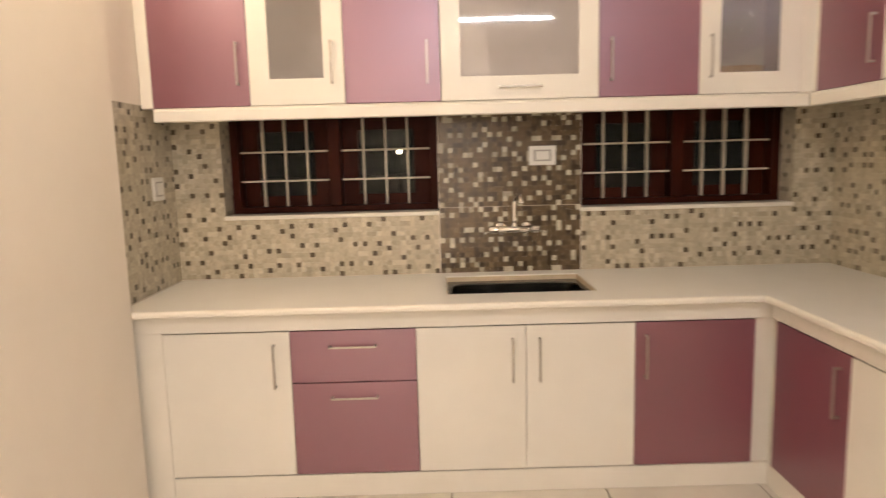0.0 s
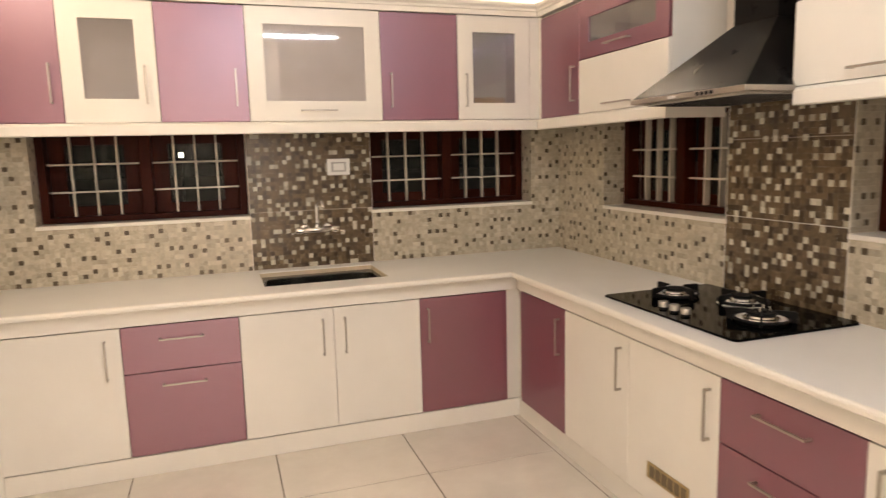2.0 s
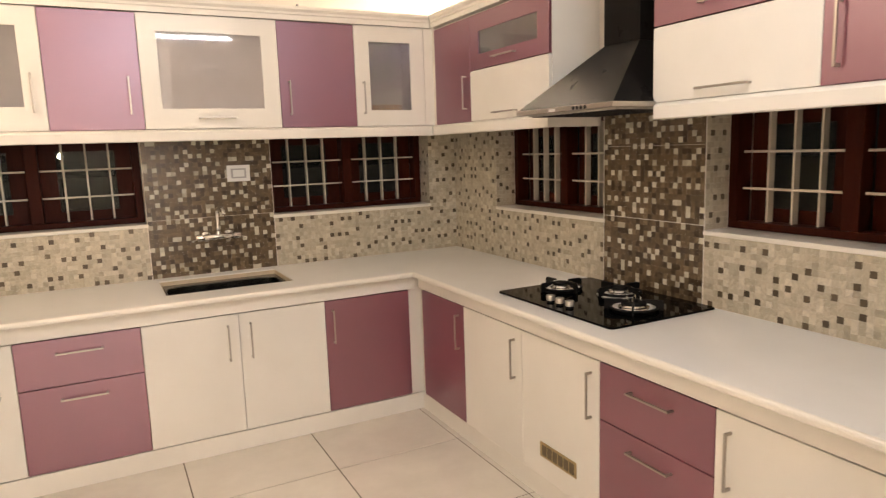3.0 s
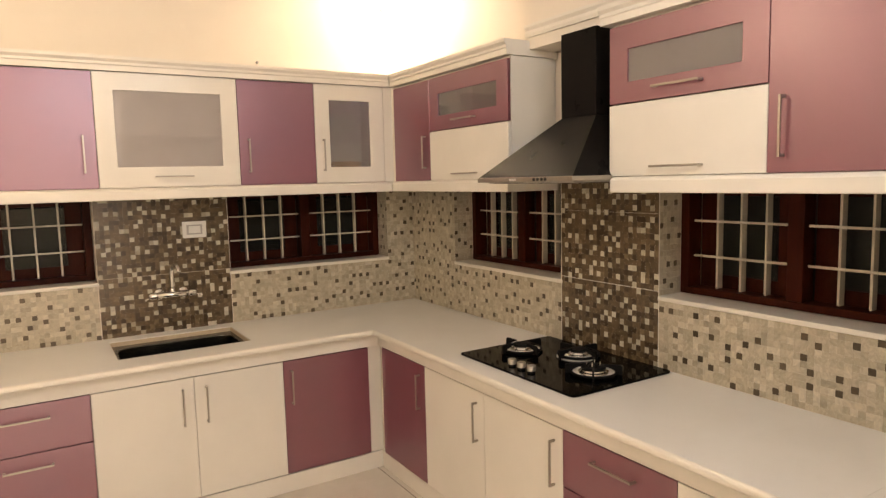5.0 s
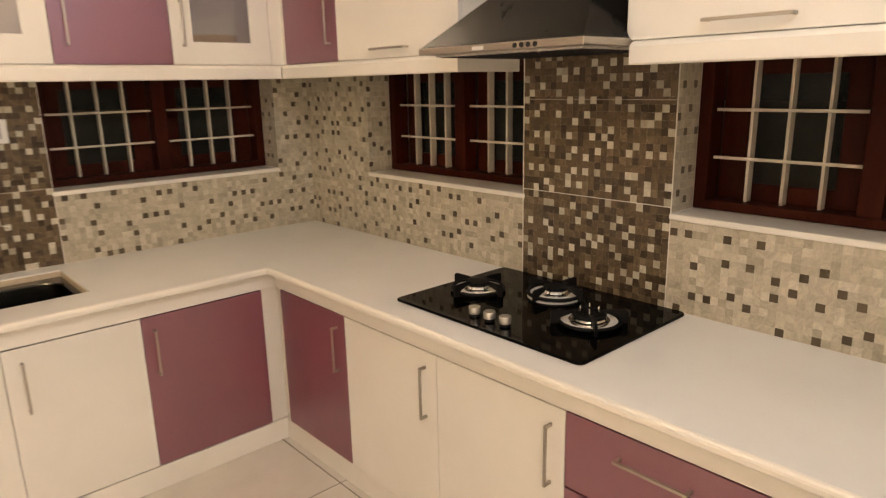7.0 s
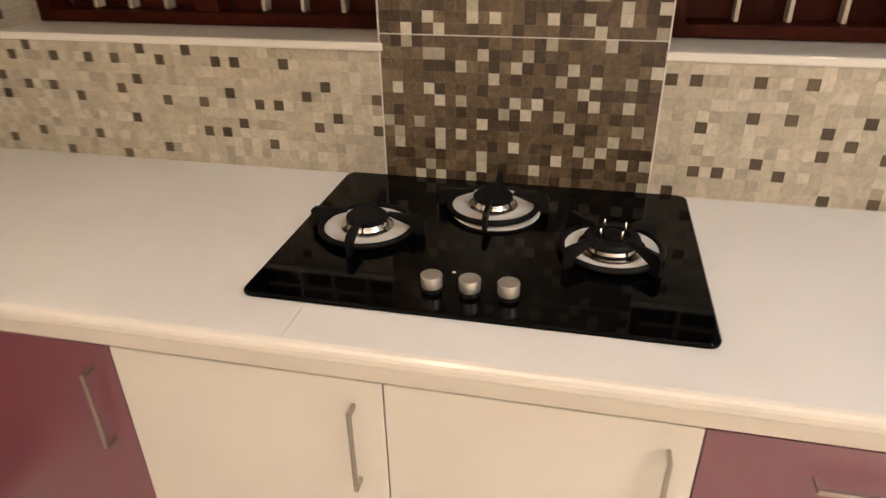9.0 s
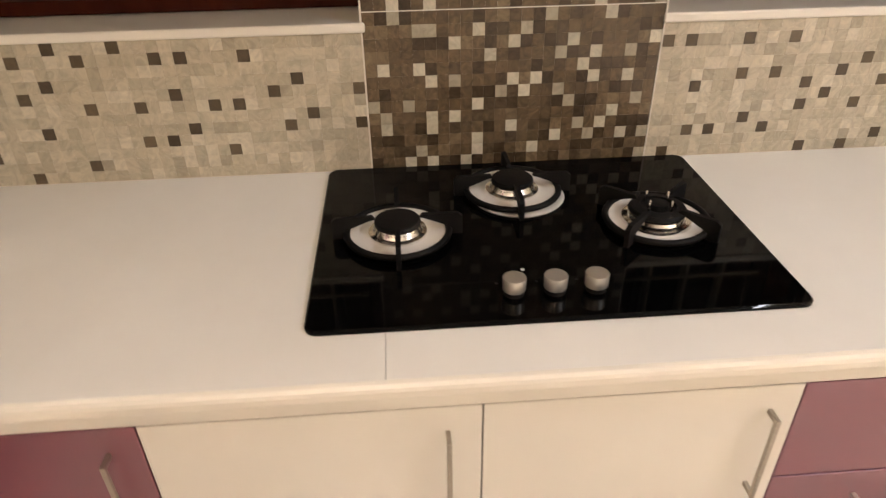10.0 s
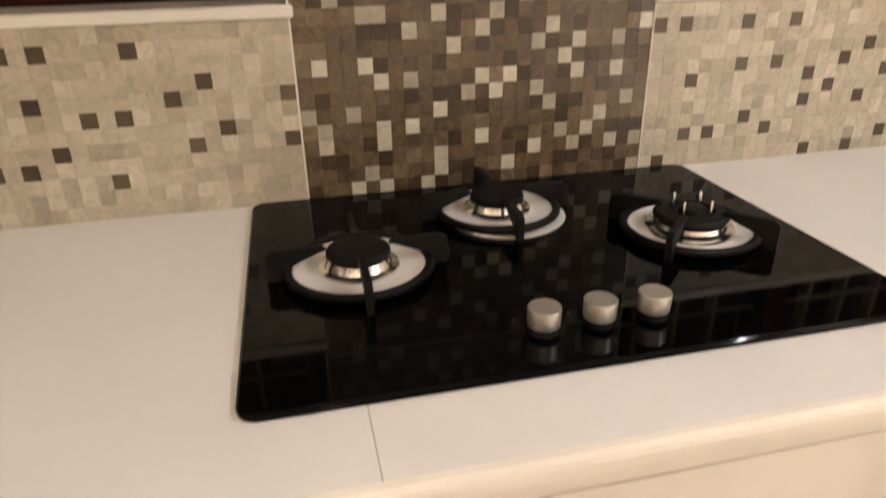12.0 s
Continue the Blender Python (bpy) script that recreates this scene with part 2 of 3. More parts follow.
def rect_ring(run, u0, u1, z0, z1, v0, v1, w0, w1, d0, d1, bevel=0.0):
    """One connected flat frame: outer u0..u1, z0..z1, inner v0..v1, w0..w1, from depth d0 to d1."""
    out = bmesh.new()
    rows = [[out.verts.new(at_run(run, u, d, z)) for u, z in q] for q, d in (
        (((u0, z0), (u1, z0), (u1, z1), (u0, z1)), d0), (((u0, z0), (u1, z0), (u1, z1), (u0, z1)), d1),
        (((v0, w0), (v1, w0), (v1, w1), (v0, w1)), d1), (((v0, w0), (v1, w0), (v1, w1), (v0, w1)), d0))]
    for p, q in zip(rows, rows[1:] + rows[:1]):
        for k in range(4):
            out.faces.new((p[k], p[(k + 1) % 4], q[(k + 1) % 4], q[k]))
    bmesh.ops.recalc_face_normals(out, faces=out.faces)
    if bevel:
        sharp = [e for e in out.edges if len({round(v.co.x, 5) for v in e.verts}) + len({round(v.co.y, 5) for v in e.verts}) + len({round(v.co.z, 5) for v in e.verts}) == 4]
        bmesh.ops.bevel(out, geom=sharp, offset=bevel, segments=2, profile=0.5, affect="EDGES")
    return out


def sharpen(bm, degrees=34):
    for e in bm.edges:
        if len(e.link_faces) == 2 and e.calc_face_angle() > radians(degrees):
            e.smooth = False
    return bm


# A run is a side of the kitchen: "s" the sink side (u = x, depth towards -y), "h" the hob side (u = y, depth towards -x).
def at_run(run, u, d, z):
    return (u, -d, z) if run == "s" else (-d, u, z)


def run_box(run, u0, u1, d0, d1, z0, z1, bevel=0.0, bm=None):
    a, b = at_run(run, u0, d0, z0), at_run(run, u1, d1, z1)
    return box(a[0], b[0], a[1], b[1], a[2], b[2], bevel, bm)


def extrude_profile(profile, run, u0, u1, bm=None, cut0=0.0, cut1=0.0):
    """A moulding: (depth, height) pairs swept along a run; cut0 and cut1 mitre its ends by that much per metre of depth."""
    out = bm or bmesh.new()
    a = [out.verts.new(at_run(run, u0 + cut0 * d, d, z)) for d, z in profile]
    b = [out.verts.new(at_run(run, u1 + cut1 * d, d, z)) for d, z in profile]
    n = len(profile)
    for k in range(n):
        out.faces.new((a[k], a[(k + 1) % n], b[(k + 1) % n], b[k]))
    out.faces.new(a[::-1])
    out.faces.new(b)
    bmesh.ops.recalc_face_normals(out, faces=out.faces)
    return out


# ---- structure: walls, floor, ceiling ----
def wall_with_openings(name, run, u0, u1, openings, thick, top, label, front=0.0009):
    bm = bmesh.new()
    edges = sorted(openings)
    u = u0
    for a, b, z0, z1 in edges:
        run_box(run, u, a, -front, -thick, 0, top, bm=bm)
        run_box(run, a, b, -front, -thick, 0, z0, bm=bm)
        run_box(run, a, b, -front, -thick, z1, top, bm=bm)
        u = b
    run_box(run, u, u1, -front, -thick, 0, top, bm=bm)
    return solid(name, bm, WALL, (0, 0, 0), label, "wall", kind="structure")


SILL, HEAD = 1.163, 1.697
WIN_S = [(-3.108, -2.018), (-1.290, -0.205)]
WIN_H = [(-1.562, -0.549), (-3.215, -2.185)]
wall_with_openings("wall_north", "s", LS - 0.2, 0.3, [(a, b, SILL, HEAD) for a, b in WIN_S], 0.30, CEIL, "cream plastered wall with two low window openings")
wall_with_openings("wall_east", "h", LH - 0.15, 0.0018, [(a, b, SILL, HEAD) for a, b in WIN_H], 0.30, CEIL, "cream plastered wall with two low window openings")
solid("wall_west", box(LS - 0.2, LS - 0.0009, -7.2, 0.0018, 0, CEIL), WALL, (0, 0, 0), "cream plastered side wall", "wall", kind="structure")
solid("wall_pier", box(LS - 0.0018, -3.282, LH - 0.15, -0.725, 0, CEIL, 0.004), WALL, (0, 0, 0), "smooth cream plastered pier beside the worktop", "wall", kind="structure")
bm = box(-1.490, 0.3, LH - 0.15, LH, 0, CEIL)
box(-3.281, -1.490, LH - 0.15, LH, 2.68, CEIL, bm=bm)
solid("wall_south", bm, WALL, (0, 0, 0), "cream wall with a wide doorway", "wall", kind="structure")
solid("wall_back", box(LS - 0.2, 0.3, -7.2, -7.05, 0, CEIL), WALL, (0, 0, 0), "plain cream wall of the room behind", "wall", kind="structure")
solid("wall_back_side", box(0.15, 0.3, -7.05, LH - 0.15, 0, CEIL), WALL, (0, 0, 0), "plain cream side wall of the room behind", "wall", kind="structure")
solid("ceiling", box(LS - 0.2, 0.3, -7.2, 0.3, CEIL, CEIL + 0.12), CEILING, (0, 0, 0), "white painted flat ceiling", "ceiling", kind="structure")
floor = solid("floor", box(LS - 0.2, 0.3, -7.2, 0.3, -0.1, -0.003), FLOORGROUT, (0, 0, 0), "ivory vitrified floor tiles with brown joints", "floor", kind="structure")
# beam over the hood and the far wall units
bm = box(-0.18, 0.0015, LH, -1.525, 2.330, CEIL)
solid("beam", bm, WALL, (0, 0, 0), "cream boxed beam above the cooker hood", "beam", kind="structure")
prof = [(0.18, 2.385), (0.192, 2.385), (0.196, 2.40), (0.192, 2.415), (0.202, 2.43), (0.202, 2.442), (0.18, 2.442)]
solid("trim", extrude_profile(prof, "h", LH, -1.525), TRIM, (0, 0, 0), "white moulding along the beam", "moulding", kind="structure")

# ---- windows ----
def window(name, run, a, b, label):
    w = thing(name, at_run(run, (a + b) / 2, -0.14, SILL), label, "window", kind="structure")
    z0, z1, f = SILL + 0.022, HEAD, 0.042
    fr = rect_ring(run, a, b, z0, z1, a + f, b - f, z0 + 0.03, z1 - 0.02, -0.225, -0.14, 0.003)
    part("window_frame", fr, WOOD, w)
    mid = (a + b) / 2
    part("mullion", run_box(run, mid - 0.032, mid + 0.032, -0.143, -0.22, z0 + 0.03, z1 - 0.02, 0.004), WOOD, w)
    for p, q in ((a + f, mid - 0.032), (mid + 0.032, b - f)):
        for k in (0.25, 0.5, 0.75):
            u = p + (q - p) * k
            part("grille_bar", run_box(run, u - 0.005, u + 0.005, -0.184, -0.219, z0 + 0.02, z1 - 0.015, 0.0015), BAR, w)
        for z in (1.352, 1.505):
            part("grille_rod", run_box(run, p - 0.004, q + 0.004, -0.177, -0.184, z - 0.005, z + 0.005, 0.0015), BAR, w)
        s = 0.085
        st = rect_ring(run, p, q, z0, z1, p + s, q - s, z0 + s, z1 - s, -0.262, -0.228, 0.003)
        shutter = part("shutter", st, WOOD, w)
        part("pane", run_box(run, p + s - 0.005, q - s + 0.005, -0.243, -0.247, z0 + s - 0.005, z1 - s + 0.005), PANE, shutter)
    part("window_sill", run_box(run, a - 0.006, b + 0.006 if run == "s" else b + 0.004, 0.006, -0.15, SILL, SILL + 0.02, 0.004), STONE_EDGE, w, "white stone sill")


window("window_1", "s", *WIN_S[0], "dark red wooden window with cream steel grille")
window("window_2", "s", *WIN_S[1], "dark red wooden window with cream steel grille beside the sink")
window("window_3", "h", *WIN_H[0], "dark red wooden window with cream grille beside the hood")
window("window_4", "h", *WIN_H[1], "dark red wooden window with cream grille over the worktop")

# ---- outside, at night ----
solid("ground", box(-60, 60, 0.3, 80, -0.6, -0.4), GROUND, (0, 0, 0), "dark bare ground outside at night", "ground", kind="structure")
solid("ground", box(0.3, 60, -60, 0.3, -0.6, -0.4), GROUND, (0, 0, 0), "dark bare ground outside at night", "ground", kind="structure")
# globe and post are added to give the small light dot in window 1
post = thing("added_outdoor_light", (-3.08, 15.3, -0.4), "lit white globe on a dark post, added for the light dot in the window", "lamp")
part("post", turned([(0.09, 0), (0.09, 0.06), (0.035, 0.09), (0.03, 1.95), (0.06, 1.97), (0.06, 2.0)], (-3.08, 15.3, -0.4), steps=16), IRON, post)
g = turned([(0.03, 2.0), (0.052, 2.03), (0.062, 2.075), (0.052, 2.115), (0.03, 2.14), (0.008, 2.145)], (-3.08, 15.3, -0.4), steps=18)
part("globe", g, GLOBE, post, "glowing white globe")

# ---- lamps ----
def tube_light(x, y, z, way=1):
    t = thing("tube_light", (x, y, z - 0.05), "white wall batten with a lit fluorescent tube", "lamp", "tube lights")
    part("batten", box(x - 0.62, x + 0.62, y, y + way * 0.035, z - 0.025, z + 0.025, 0.006), PLASTIC, t)
    for s in (-0.6, 0.6):
        part("holder", box(x + s - 0.02, x + s + 0.02, y + way * 0.035, y + way * 0.085, z - 0.02, z + 0.02, 0.005), PLASTIC, t)
    part("tube", pipe([(x - 0.585, y + way * 0.068, z), (x + 0.585, y + way * 0.068, z)], 0.009, 16), TUBE, t, "glowing white tube")


tube_light(-1.488, LH, 2.735)
# made-up fixture for the rear fill, out of view behind the south wall
tube_light(-0.72, LH - 0.15, 2.45, -1)


def wall_bulb(at, axis, label):
    t = thing("wall_lamp", at, label, "lamp")
    part("rose", turned([(0.045, 0.0), (0.045, 0.012), (0.02, 0.02), (0.02, 0.05)], at, axis, 24), PLASTIC, t)
    part("bulb", turned([(0.013, 0.05), (0.018, 0.065), (0.03, 0.085), (0.032, 0.10), (0.024, 0.118), (0.008, 0.126)], at, axis, 24), BULB, t, "glowing warm bulb")


wall_bulb((-0.20, 0.006, 2.86), "y", "lit warm bulb in a white wall holder")

# lit bulb on the west side, its holder turned towards the room
t = thing("wall_lamp", (-3.282, -1.30, 2.80), "lit warm bulb in a white wall holder", "lamp")
part("rose", turned([(0.045, 0.0), (0.045, -0.012), (0.02, -0.02), (0.02, -0.05)], (-3.282, -1.30, 2.80), "x", 24), PLASTIC, t)
part("bulb", turned([(0.013, -0.05), (0.018, -0.065), (0.03, -0.085), (0.024, -0.10), (0.008, -0.108)], (-3.282, -1.30, 2.80), "x", 24), BULB, t, "glowing warm bulb")


# ---- cabinets ----
def handle(parent, run, u, d, z, length=0.19, upright=True):
    """A flat square-ended steel bar handle on two short feet."""
    h, w, out = length / 2, 0.0042, 0.030
    if upright:
        bm = run_box(run, u - w, u + w, d + out - 0.008, d + out, z - h, z + h, 0.0015)
        for s in (-1, 1):
            run_box(run, u - w + 0.0004, u + w - 0.0004, d - 0.002, d + out - 0.004, z + s * h - s * 0.0004, z + s * (h - 0.010), 0.001, bm)
    else:
        bm = run_box(run, u - h, u + h, d + out - 0.008, d + out, z - w, z + w, 0.0015)
        for s in (-1, 1):
            run_box(run, u + s * h - s * 0.0004, u + s * (h - 0.010), d - 0.002, d + out - 0.004, z - w + 0.0004, z + w - 0.0004, 0.001, bm)
    return part("handle", bm, STEEL, parent, "brushed steel bar handle")


def leaf(cab, name, run, u0, u1, z0, z1, face, mat, label=""):
    g = 0.0012
    return part(name, run_box(run, min(u0, u1) + g, max(u0, u1) - g, face - 0.018, face, z0 + g, z1 - 0.0035, 0.0016), mat, cab, label)


def glazed_leaf(cab, name, run, u0, u1, z0, z1, face, mat, side, foot, label="", glass=None):
    """A door with a frosted pane in a flat frame: side and foot are the frame's widths."""
    a, b = min(u0, u1) + 0.0016, max(u0, u1) - 0.0016
    z0, z1 = z0 + 0.0016, z1 - 0.0016
    bm = rect_ring(run, a, b, z0, z1, a + side, b - side, z0 + foot, z1 - side, face - 0.018, face, 0.0014)
    ob = part(name, bm, mat, cab, label)
    pane = part("pane", run_box(run, a + side - 0.004, b - side + 0.004, face - 0.011, face - 0.006, z0 + foot - 0.004, z1 - side + 0.004), glass or FROST, ob, "smoked glass pane" if glass else "frosted glass pane")
    pane.visible_shadow = False
    return ob


def carcass(cab, run, u0, u1, d0, d1, z0, z1, shelf=None, top=True):
    a, b = min(u0, u1) + 0.0008, max(u0, u1) - 0.0008
    t = 0.016
    part("side_panel", run_box(run, a, a + t, d0, d1, z0, z1), WHITE, cab)
    part("side_panel", run_box(run, b - t, b, d0, d1, z0, z1), WHITE, cab)
    part("bottom_panel", run_box(run, a + t, b - t, d0, d1 - 0.0005, z0, z0 + t), WHITE, cab)
    if top:
        part("top_panel", run_box(run, a + t, b - t, d0, d1 - 0.0005, z1 - t, z1), WHITE, cab)
        part("back_panel", run_box(run, a + t, b - t, d0, d0 + 0.006, z0 + t, z1 - t), WHITE, cab)
    if shelf:
        part("shelf", run_box(run, a + t, b - t, d0 + 0.006, d1 - 0.02, shelf, shelf + t), WHITE, cab)


BASE_Z0, BASE_Z1, SPLIT = 0.107, 0.747, 0.518
FACE = {"s": 0.660, "h": 0.627}


def base_unit(run, u0, u1, kind, mat, grip=None, vent=False, label=""):
    face = FACE[run]
    cab = thing("base_cabinet", at_run(run, (u0 + u1) / 2, face / 2, 0.10), label, "cabinet", "base cabinets")
    carcass(cab, run, u0, u1, 0.03, face - 0.020, BASE_Z0 - 0.004, BASE_Z1 + 0.001, top=False)
    a, b = min(u0, u1), max(u0, u1)
    if kind == "door":
        d = leaf(cab, "door", run, a, b, BASE_Z0, BASE_Z1, face, mat)
        handle(d, run, grip, face, 0.597)
        if vent:
            fr = run_box(run, -2.121, -1.873, face, face + 0.004, 0.207, 0.275, 0.001)
            v = part("gas_vent", fr, BRASS, d, "brass ventilation grille")
            # raised brown blocks; the shade inside the slots is in their colour
            for k in range(6):
                u = -2.121 + 0.012 + k * 0.0375
                part("slot", run_box(run, u, u + 0.030, face + 0.0035, face + 0.0052, 0.217, 0.265), TAN, v, "slot with its shade painted brown")
    elif kind == "pair":
        m = (a + b) / 2
        for p, q, g in ((a, m, m - 0.057), (m, b, m + 0.057)):
            d = leaf(cab, "door", run, p, q, BASE_Z0, BASE_Z1, face, mat)
            handle(d, run, g, face, 0.597)
    else:
        for z0, z1, gz in ((SPLIT, BASE_Z1, 0.676), (BASE_Z0, SPLIT, 0.452)):
            d = leaf(cab, "drawer", run, a, b, z0, z1, face, mat)
            handle(d, run, (a + b) / 2, face, gz, 0.20, upright=False)
    return cab


base_unit("s", -3.197, -2.664, "door", WHITE, -2.731, label="white laminate base cabinet with one closed door")
base_unit("s", -2.664, -2.130, "drawers", MAUVE, label="mauve base cabinet with two closed drawers")
base_unit("s", -2.130, -1.201, "pair", WHITE, label="white double-door base cabinet under the sink")
base_unit("s", -1.201, -0.692, "door", MAUVE, -1.158, label="glossy mauve corner base cabinet with closed door")
base_unit("h", -0.706, -1.203, "door", MAUVE, -1.150, label="glossy mauve base cabinet beside the inner corner")
base_unit("h", -1.203, -1.735, "door", WHITE, -1.679, label="white base cabinet with closed door under the hob")
base_unit("h", -1.735, -2.258, "door", WHITE, -2.210, vent=True, label="white base cabinet with a brass gas vent")
base_unit("h", -2.258, -2.790, "drawers", MAUVE, label="mauve base cabinet with two closed drawers")
base_unit("h", -2.790, -3.290, "door", WHITE, -2.847, label="white laminate base cabinet with one closed door")
base_unit("h", -3.290, LH + 0.004, "door", MAUVE, -3.340, label="mauve base cabinet beside the doorway wall")

bm = run_box("s", LS + 0.001, -3.198, 0.05, 0.658, 0.0, 0.749, 0.002)
solid("end_post", bm, TRIM, (-3.24, -0.3, 0), "white upright filler at the cabinets' end", "filler", kind="structure")
bm = box(-0.6905, -0.602, -0.640, -0.59, 0.102, 0.749, 0.002)
box(-0.603, -0.57, -0.7045, -0.641, 0.102, 0.749, 0.002, bm)
solid("corner_post", bm, TRIM, (-0.65, -0.65, 0), "white inner corner post between the base cabinets", "filler", kind="structure")
for run, u0, u1, d0, d1, z0, z1 in (("s", -3.198, -0.56, 0.585, 0.656, 0.0, 0.101), ("h", LH + 0.003, -0.657, 0.56, 0.618, 0.0, 0.1005)):
    solid("plinth", run_box(run, u0, u1, d0, d1, z0, z1, 0.003), TRIM, at_run(run, (u0 + u1) / 2, d0, z0), "white plinth under the base cabinets", "plinth", kind="structure")
for run, u0, u1, d1, z0, z1 in (("s", LS + 0.001, -0.6, 0.668, 0.7505, 0.831), ("h", LH + 0.003, -0.669, 0.632, 0.7505, 0.8305)):
    solid("apron", run_box(run, u0, u1, 0.59, d1, z0, z1, 0.002), TRIM, at_run(run, (u0 + u1) / 2, 0.6, z0), "white rail under the worktop edge", "rail", kind="structure")

# ---- worktop with the sink cut-out ----
TOP, UNDER = 0.860, 0.832
SX0, SX1, SY0, SY1 = -1.992, -1.332, -0.535, -0.095


FS, FHX = -0.722, -0.682


def worktop():
    top = thing("worktop", (-1.5, -0.3, UNDER), "polished white stone worktop running round the corner", "worktop")
    bm = bmesh.new()
    loops = [((-3.345, FS), (0.001, FS), (0.001, 0.001), (-3.345, 0.001)), ((SX0, SY0), (SX1, SY0), (SX1, SY1), (SX0, SY1))]
    rows = [[bm.verts.new((x, y, z)) for x, y in loops[i]] for i, z in ((0, UNDER), (0, TOP), (1, TOP), (1, UNDER))]
    for p, q in zip(rows, rows[1:] + rows[:1]):
        for k in range(4):
            bm.faces.new((p[k], p[(k + 1) % 4], q[(k + 1) % 4], q[k]))
    bmesh.ops.recalc_face_normals(bm, faces=bm.faces)
    part("slab", bm, STONE, top)
    for y0, y1 in ((-1.5896, FS), (-3.2776, -1.5904), (LH + 0.002, -3.2784)):
        part("slab", box(FHX, 0.001, y0, y1, UNDER, TOP), STONE, top)
    nose = [(0.0, 0.832), (0.008, 0.832), (0.0115, 0.836), (0.012, 0.847), (0.0105, 0.853), (0.0065, 0.858), (0.0, TOP)]
    part("worktop_edge", extrude_profile([(-FS + d, z) for d, z in nose], "s", -3.281, FHX, None, cut1=0.0), STONE_EDGE, top, "cream rounded stone edge")
    part("worktop_edge", extrude_profile([(-FHX + d, z) for d, z in nose], "h", LH + 0.002, FS), STONE_EDGE, top, "cream rounded stone edge")


worktop()
bm = bmesh.new()
box(SX0 - 0.001, SX0 + 0.004, SY0, SY1, UNDER, TOP - 0.006, bm=bm)
box(SX1 - 0.004, SX1 + 0.001, SY0, SY1, UNDER, TOP - 0.006, bm=bm)
box(SX0, SX1, SY1 - 0.004, SY1 + 0.001, UNDER, TOP - 0.006, bm=bm)


def rounded(x0, x1, y0, y1, r, z, n=6):
    pts = []
    for cx, cy, a0 in ((x1 - r, y1 - r, 0), (x0 + r, y1 - r, 90), (x0 + r, y0 + r, 180), (x1 - r, y0 + r, 270)):
        for k in range(n + 1):
            a = radians(a0 + 90 * k / n)
            pts.append((cx + r * math.cos(a), cy + r * math.sin(a), z))
    return pts


def loft(loops, cap0=True, cap1=True, bm=None):
    out = bm or bmesh.new()
    rows = [[out.verts.new(p) for p in lp] for lp in loops]
    n = len(rows[0])
    for a, b in zip(rows, rows[1:]):
        for k in range(n):
            f = out.faces.new((a[k], a[(k + 1) % n], b[(k + 1) % n], b[k]))
            f.smooth = True
    if cap0:
        out.faces.new(rows[0][::-1])
    if cap1:
        out.faces.new(rows[-1])
    bmesh.ops.recalc_face_normals(out, faces=out.faces)
    return sharpen(out, 25)


sink = thing("kitchen_sink", (-1.66, -0.31, UNDER - 0.2), "stainless steel undermount sink with rounded corners, empty", "sink")
part("cutout_edge", bm, RAWEDGE, sink, "tan unpolished stone edge of the cut-out")
a, b, c, d = SX0 - 0.02, SX1 + 0.02, SY0 - 0.02, SY1 + 0.02
bowl = loft([rounded(a, b, c, d, 0.03, UNDER - 0.003, 10), rounded(a, b, c, d, 0.03, UNDER - 0.0005, 10),
             rounded(SX0 + 0.022, SX1 - 0.022, SY0 + 0.015, SY1 - 0.060, 0.105, UNDER - 0.0005, 10), rounded(SX0 + 0.026, SX1 - 0.026, SY0 + 0.019, SY1 - 0.064, 0.10, UNDER - 0.006, 10),
             rounded(SX0 + 0.045, SX1 - 0.045, SY0 + 0.043, SY1 - 0.075, 0.09, UNDER - 0.17, 10), rounded(SX0 + 0.07, SX1 - 0.07, SY0 + 0.07, SY1 - 0.10, 0.07, UNDER - 0.195, 10)], cap0=False)
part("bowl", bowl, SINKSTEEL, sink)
part("drain", turned([(0.045, 0.0), (0.045, 0.004), (0.036, 0.005), (0.030, 0.001)], (-1.66, -0.33, UNDER - 0.1945)), CHROME, sink, "chrome drain")

# ---- wall mixer tap ----
tx, tz = -1.640, 1.085
tap = thing("mixer_tap", (tx, -0.002, tz), "chrome wall-mounted sink mixer with two knobs", "tap")
bm = pipe([(tx - 0.085, -0.055, tz), (tx + 0.085, -0.055, tz)], 0.0175, 16)
part("body", bm, CHROME, tap)
for s in (-1, 1):
    part("wall_flange", turned([(0.030, 0.0), (0.030, 0.006), (0.016, 0.014), (0.013, 0.06)], (tx + s * 0.065, 0.0, tz), "y", 20), CHROME, tap)
    knob = turned([(0.016, 0.085), (0.021, 0.090), (0.021, 0.118), (0.015, 0.128), (0.006, 0.131)], (tx, 0, 0), "z", 18)
    bmesh.ops.rotate(knob, verts=knob.verts, cent=(tx, 0, 0), matrix=Matrix.Rotation(radians(s * 90), 3, "Y"))
    bmesh.ops.translate(knob, verts=knob.verts, vec=(0, -0.055, tz))
    k = part("knob", knob, CHROME, tap)
    part("lever", pipe([(tx + s * 0.112, -0.06, tz), (tx + s * 0.135, -0.085, tz - 0.008), (tx + s * 0.152, -0.105, tz - 0.012)], 0.0055, 10), CHROME, k)
pts = [(tx, -0.055, tz + 0.005), (tx, -0.055, tz + 0.06), (tx, -0.055, tz + 0.13)]
for k in range(1, 11):
    a = math.pi * k / 10 * 0.95
    pts.append((tx + 0.012 * (1 - math.cos(a)), -0.055 - 0.05 * (1 - math.cos(a)), tz + 0.13 + 0.045 * math.sin(a)))
part("spout", pipe(pts, 0.0115, 12), CHROME, tap)
